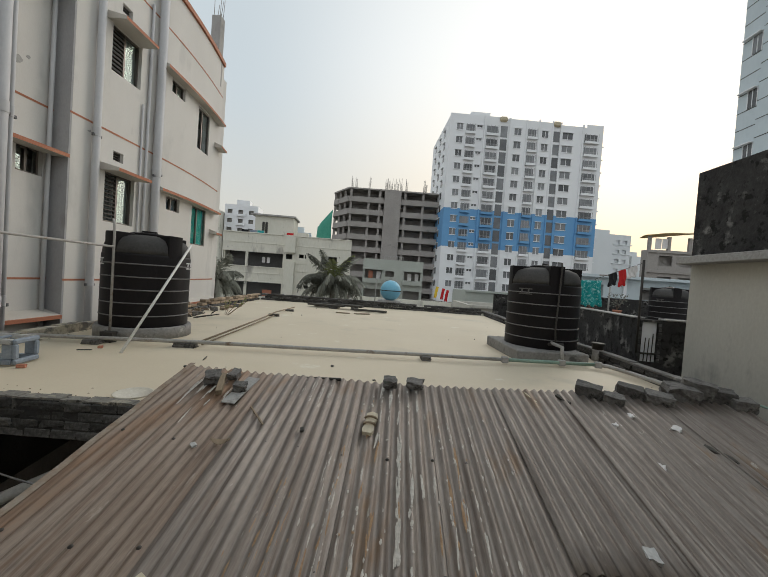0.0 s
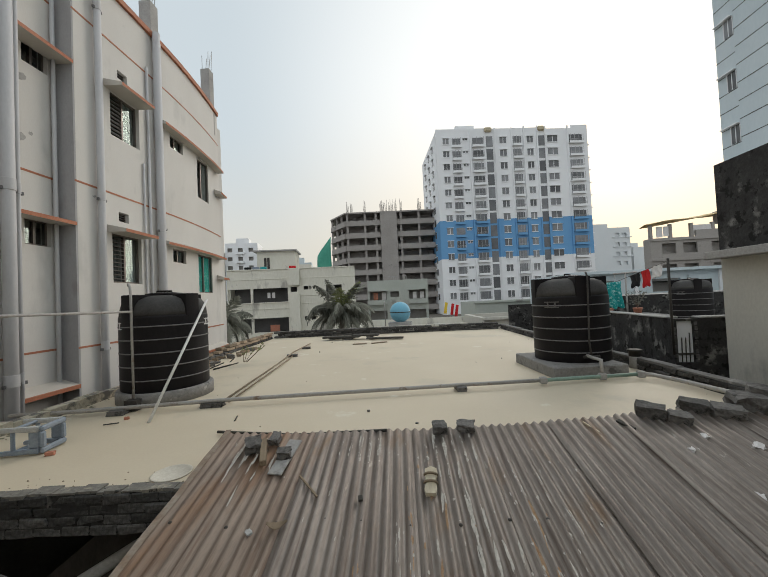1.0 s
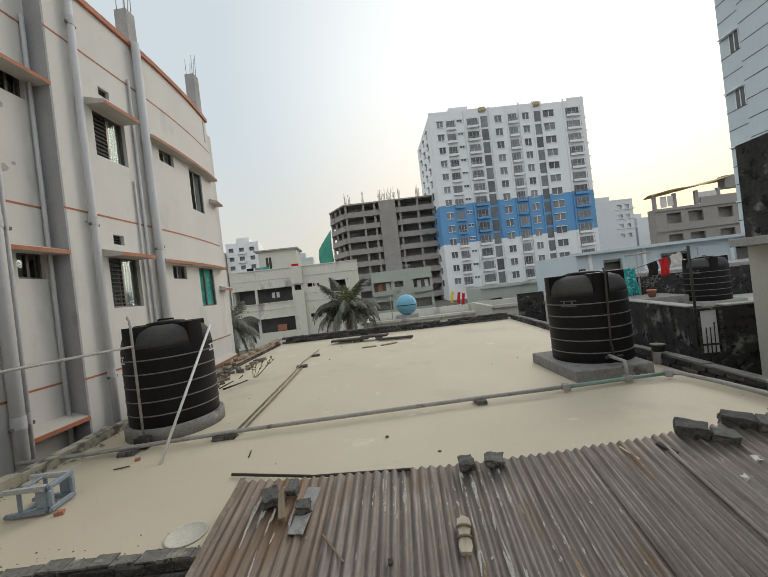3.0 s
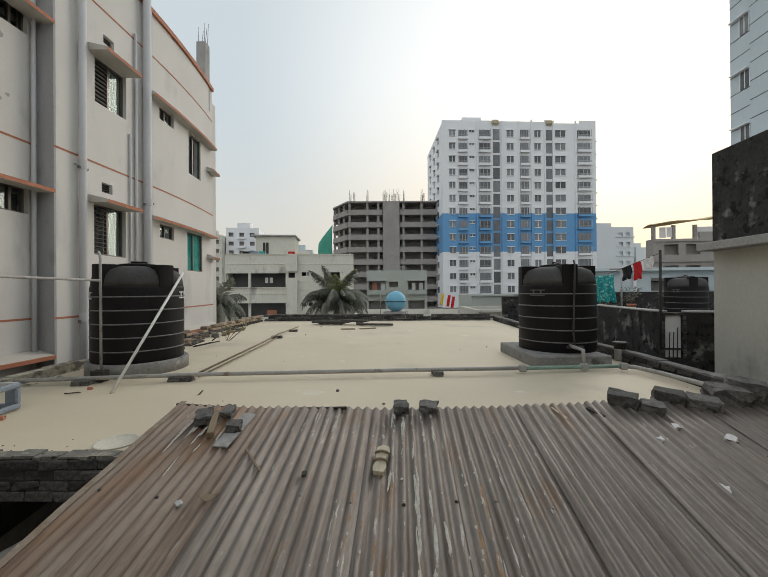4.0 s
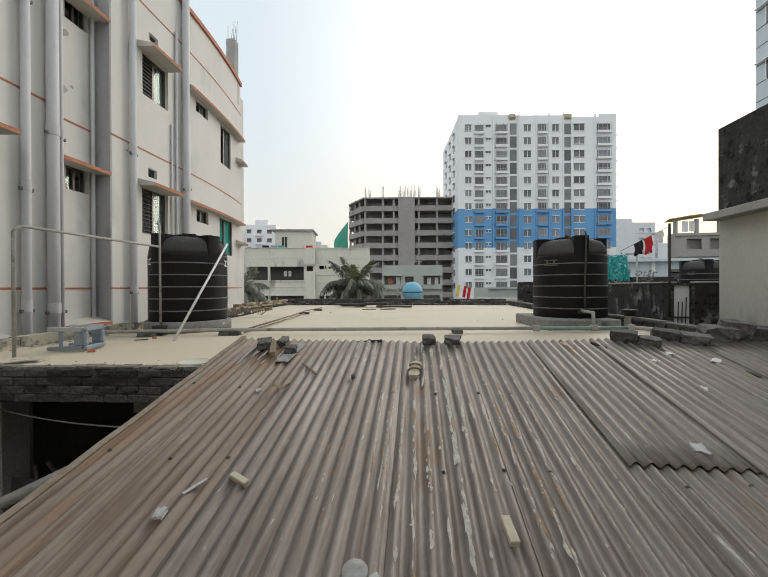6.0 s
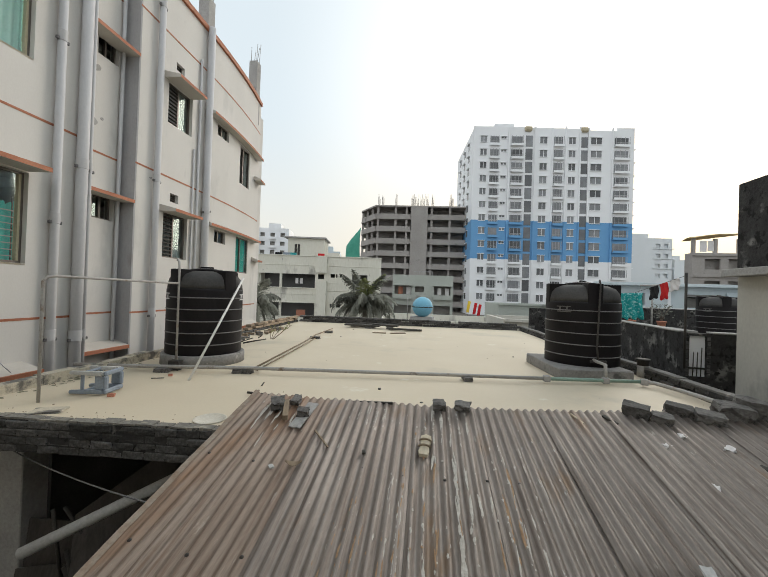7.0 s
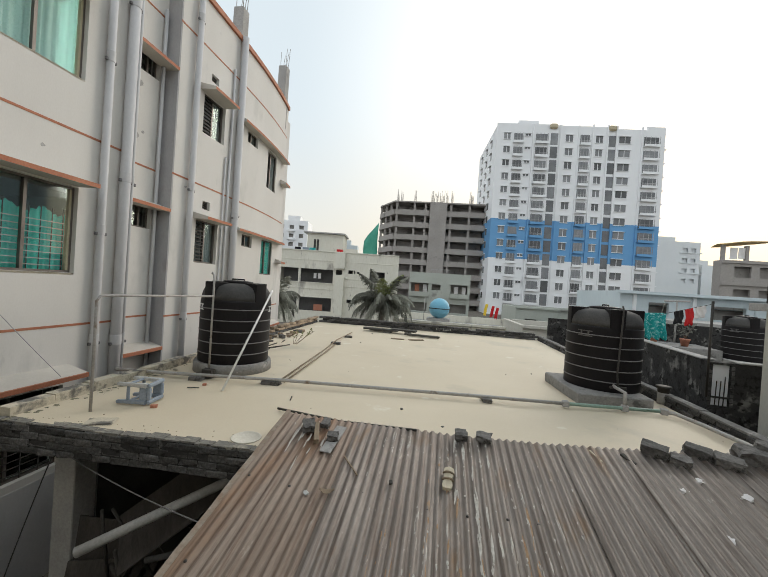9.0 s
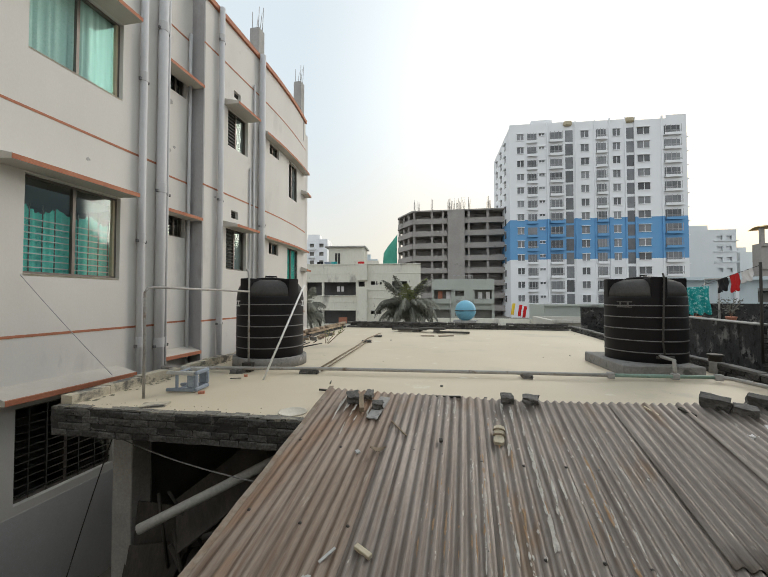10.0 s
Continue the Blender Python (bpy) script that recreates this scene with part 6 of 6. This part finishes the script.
flake_patches("orange rust streaks", surface("orange_rust", (0.27, 0.155, 0.085), (0.38, 0.27, 0.17), 0.05, 0.9, bump=0.2), 29, 190, [(0.55, 1.9, 0.09, 0.1), (0.58, 2.28, 0.07, 0.14), (0.66, 2.15, 0.05, 0.15), (0.85, 2.2, 0.04, 0.3), (1.0, 2.6, 0.1, 0.5), (1.62, 2.2, 0.06, 0.4), (0.7, 1.4, 0.15, 0.3)], 0.5)

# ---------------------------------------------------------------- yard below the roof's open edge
# brown wood with the dimness of the yard worked into its colour
YARD_WOOD = surface("shade_darkened_yard_wood", (0.05, 0.044, 0.04), (0.09, 0.08, 0.072), 0.2, 0.9, bump=0.3, stretch=(1, 0.3, 1))
# added walls that close the view under the slab, their shade put in colour
part("wall", wall_run((-3.66, 3.62), (-3.3, 5.0), -3.2, -0.145, 0.12), DARK, roof_house, "added wall under the roof, coloured dark for the shade")
part("wall", wall_run((-3.3, 5.0), (0.6, 5.45), -3.2, -0.145, 0.12), DARK, roof_house, "added wall under the roof, coloured dark for the shade")


def pillar(x, y):
    p = finish("pillar", boxes((-0.14, 0.14, -0.14, 0.14, -3.2, -0.28), bevel=0.01), CEMENT, roof_house)
    p.matrix_local = pose(x, y, 0, 0, 0, 5.7)


pillar(-3.62, 3.32)
pillar(-1.2, 3.75)
part("edge_beam", wall_run(FL + Vector((0.12, 0.14)), FL + (FR - FL) * 0.4 + Vector((0, 0.14)), -0.36, -0.145, 0.22), SOOTY, roof_house, "rough concrete edge beam")
pole([(-2.75, 2.72, -1.12), (-1.0, 4.0, -0.27)], 0.05, GREY_PLASTIC, "plastic_pipe", "thick pale grey plastic pipe leaning in the yard", "pipe")
line((-3.66, 3.14, -0.45), (-0.97, 2.35, -0.22), 0.05, 0.006, "yard_cable", "grey cable sagging across the yard", CLAMP)
line((-3.68, 3.12, -0.45), (-4.1, 2.9, -2.1), -0.04, 0.007, "yard_cable", "grey cable hanging down the wall")
line((-5.25, 3.0, 1.5), (-4.95, 4.0, 0.02), 0.02, 0.005, "wall_cable", "thin grey cable slanting down the wall", RETURN_GREY)
line((-5.22, 2.55, 7.0), (-5.23, 2.62, -3.0), 0.02, 0.007, "wall_cable", "thin grey cable hanging down the wall", RETURN_GREY)
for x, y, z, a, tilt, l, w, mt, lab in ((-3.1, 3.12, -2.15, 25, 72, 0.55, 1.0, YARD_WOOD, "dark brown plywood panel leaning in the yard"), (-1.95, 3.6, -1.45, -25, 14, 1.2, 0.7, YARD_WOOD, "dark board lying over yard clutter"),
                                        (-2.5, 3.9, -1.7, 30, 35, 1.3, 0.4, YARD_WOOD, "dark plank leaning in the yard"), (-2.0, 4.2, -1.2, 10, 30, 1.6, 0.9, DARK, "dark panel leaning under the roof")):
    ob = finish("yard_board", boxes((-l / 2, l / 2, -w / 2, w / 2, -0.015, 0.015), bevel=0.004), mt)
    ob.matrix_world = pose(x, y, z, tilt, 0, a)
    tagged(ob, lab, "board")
tb = thing("metal_table_frame", pose(-2.55, 3.5, -3.2, 0, 0, 30), "rusty dark metal table frame among yard clutter", "table frame")
for x in (-0.4, 0.4):
    for y in (-0.3, 0.3):
        part("leg", boxes((x - 0.02, x + 0.02, y - 0.02, y + 0.02, 0, 1.3)), METAL_DARK, tb)
part("rail", boxes((-0.42, 0.42, -0.32, -0.28, 1.3, 1.34), (-0.42, 0.42, 0.28, 0.32, 1.3, 1.34), (-0.42, -0.38, -0.28, 0.28, 1.3, 1.34), (0.38, 0.42, -0.28, 0.28, 1.3, 1.34)), METAL_DARK, tb)
for k in range(6):
    part("slat", boxes((-0.42 + 0.15 * k, -0.33 + 0.15 * k, -0.34, 0.34, 1.345, 1.365)), YARD_WOOD, tb)
run_b = [(-2.4, 2.5, -2.9), (-1.2, 3.1, -0.9)]
pole(run_b, 0.025, METAL_DARK, "steel_bar", "dark steel bar leaning in the yard", "bar")
pole([(-2.75, 3.1, -1.5), (-2.2, 3.2, -2.6)], 0.025, METAL_DARK, "steel_bar", "dark steel bar leaning in the yard", "bar")
pole([(-2.2, 3.0, -1.25), (-0.9, 3.3, -0.85)], 0.03, DARK, "timber", "dark timber length under the roof", "timber")
low = finish("yard_wall", boxes((-0.7, 0.4, -0.12, 0.12, -3.2, -2.3), bevel=0.015), CEMENT)
low.matrix_world = pose(-3.75, 2.95, 0, 0, 0, 25)
tagged(low, "low grey cement kerb wall in the yard", "wall")
for x, y, z, a, tilt, roll, l, w, mt, lab in ((-2.35, 3.45, -1.0, 38, 20, -34, 1.15, 0.75, YARD_WOOD, "dark plywood sheet propped under the plastic pipe"), (-3.2, 3.35, -1.75, 20, 84, 8, 0.7, 0.9, YARD_WOOD, "brown board standing on end in the yard"),
                                             (-2.5, 4.3, -0.62, 8, 88, 0, 0.9, 0.5, CEMENT, "pale cement sheet standing under the roof")):
    ob = finish("yard_board", boxes((-l / 2, l / 2, -w / 2, w / 2, -0.012, 0.012), bevel=0.004), mt)
    ob.matrix_world = pose(x, y, z, tilt, roll, a)
    tagged(ob, lab, "board")
for p, q in (((-3.05, 3.2, -1.05), (-2.95, 3.25, -1.9)), ((-2.9, 3.2, -1.0), (-2.35, 3.3, -1.75)), ((-2.6, 3.0, -1.25), (-2.45, 3.1, -2.2))):
    pole([p, q], 0.018, METAL_DARK, "steel_bar", "thin rusty steel bar among the yard clutter", "bar")
rr = random.Random(33)
for k in range(26):
    x, y = rr.uniform(-3.6, -1.6), rr.uniform(2.9, 4.4)
    block("rubble_lump", pose(x, y, -3.2, 0, 0, rr.uniform(0, 180)), rr.uniform(0.15, 0.5), rr.uniform(0.12, 0.35), rr.uniform(0.3, 1.15), (CEMENT, ROCK, RUBBLE_BRICK)[k % 3], "broken concrete rubble lying in the yard", 120 + k, "rubble", 0.2)

# ---------------------------------------------------------------- bricks of edges and parapets
far_p = thing("far_parapet", Matrix.Identity(4), "low mossy brick parapet along the far edge", "parapet", kind="structure")
brick_run(BL + Vector((0, -0.02)), BR + Vector((0, -0.02)), -0.01, 3, far_p, MOSS_BRICK, length=0.26, depth=0.2, height=0.075, seed=3, top_miss=0.04)
right_p = thing("side_parapet", Matrix.Identity(4), "low dark brick parapet with a pale worn coping", "parapet", kind="structure")
brick_run(BR + Vector((0.0, 0.1)), FR + Vector((-0.08, 0.9)), -0.01, 2, right_p, MOSS_BRICK, length=0.26, depth=0.18, height=0.07, gap=0.006, seed=4)
p0, p1 = BR + Vector((0.0, 0.1)), FR + Vector((-0.08, 0.9))
for k in range(14):
    part("coping", wall_run(p0.lerp(p1, k / 14), p0.lerp(p1, (k + 0.985) / 14), 0.142, 0.165 + 0.006 * (k % 3), 0.14), COPING_DARK, right_p, "worn cement coping length")
left_p = thing("broken_parapet", Matrix.Identity(4), "crumbling low brick edge of the flat roof", "parapet", kind="structure")
brick_run(FL + (BL - FL) * 0.38 + Vector((0.02, 0)), BL, -0.01, 1, left_p, MOSS_BRICK, length=0.24, depth=0.16, height=0.08, seed=5)
for k in range(9):
    part("low_wall", wall_run(FL.lerp(BL, 0.004 + 0.042 * k), FL.lerp(BL, 0.0455 + 0.042 * k), -0.3 if k < 1 else -0.01, 0.1 + 0.012 * ((k * 7) % 3), 0.15, -1), ROOF_SCREED_OLD, left_p, "worn plastered kerb with dark stains")
brick_run(FL + (BL - FL) * 0.42, BL, 0.08, 2, left_p, RUBBLE_BRICK, length=0.24, depth=0.16, height=0.07, seed=6, miss=0.12, top_miss=0.4)
front_p = thing("slab_edge", Matrix.Identity(4), "dark mossy brick edge of the flat roof slab", "roof edge", kind="structure")
part("mortar", wall_run(FL + Vector((0.0, -0.048)), FL + (FR - FL) * 0.42 + Vector((0, -0.048)), -0.29, -0.008, 0.05), SOOTY, front_p, "mould stained mortar bed")
brick_run(FL + Vector((0.0, -0.06)), FL + (FR - FL) * 0.42 + Vector((0, -0.06)), -0.305, 4, front_p, MOSS_BRICK, length=0.2, depth=0.13, height=0.07, gap=0.004, wild=0.8, seed=7)
rr = random.Random(51)
k = 0.0
while k < 0.4:
    w = rr.uniform(0.006, 0.022)
    o = Vector((0, -0.056 + rr.uniform(-0.008, 0.02)))
    part("worn_lip", wall_run(FL.lerp(FR, k) + o, FL.lerp(FR, k + w - 0.0008) + o, -0.02, 0.002 + rr.uniform(0, 0.008), rr.uniform(0.075, 0.12)), WORN_LIP, front_p, "worn screed lip over the bricks")
    k += w
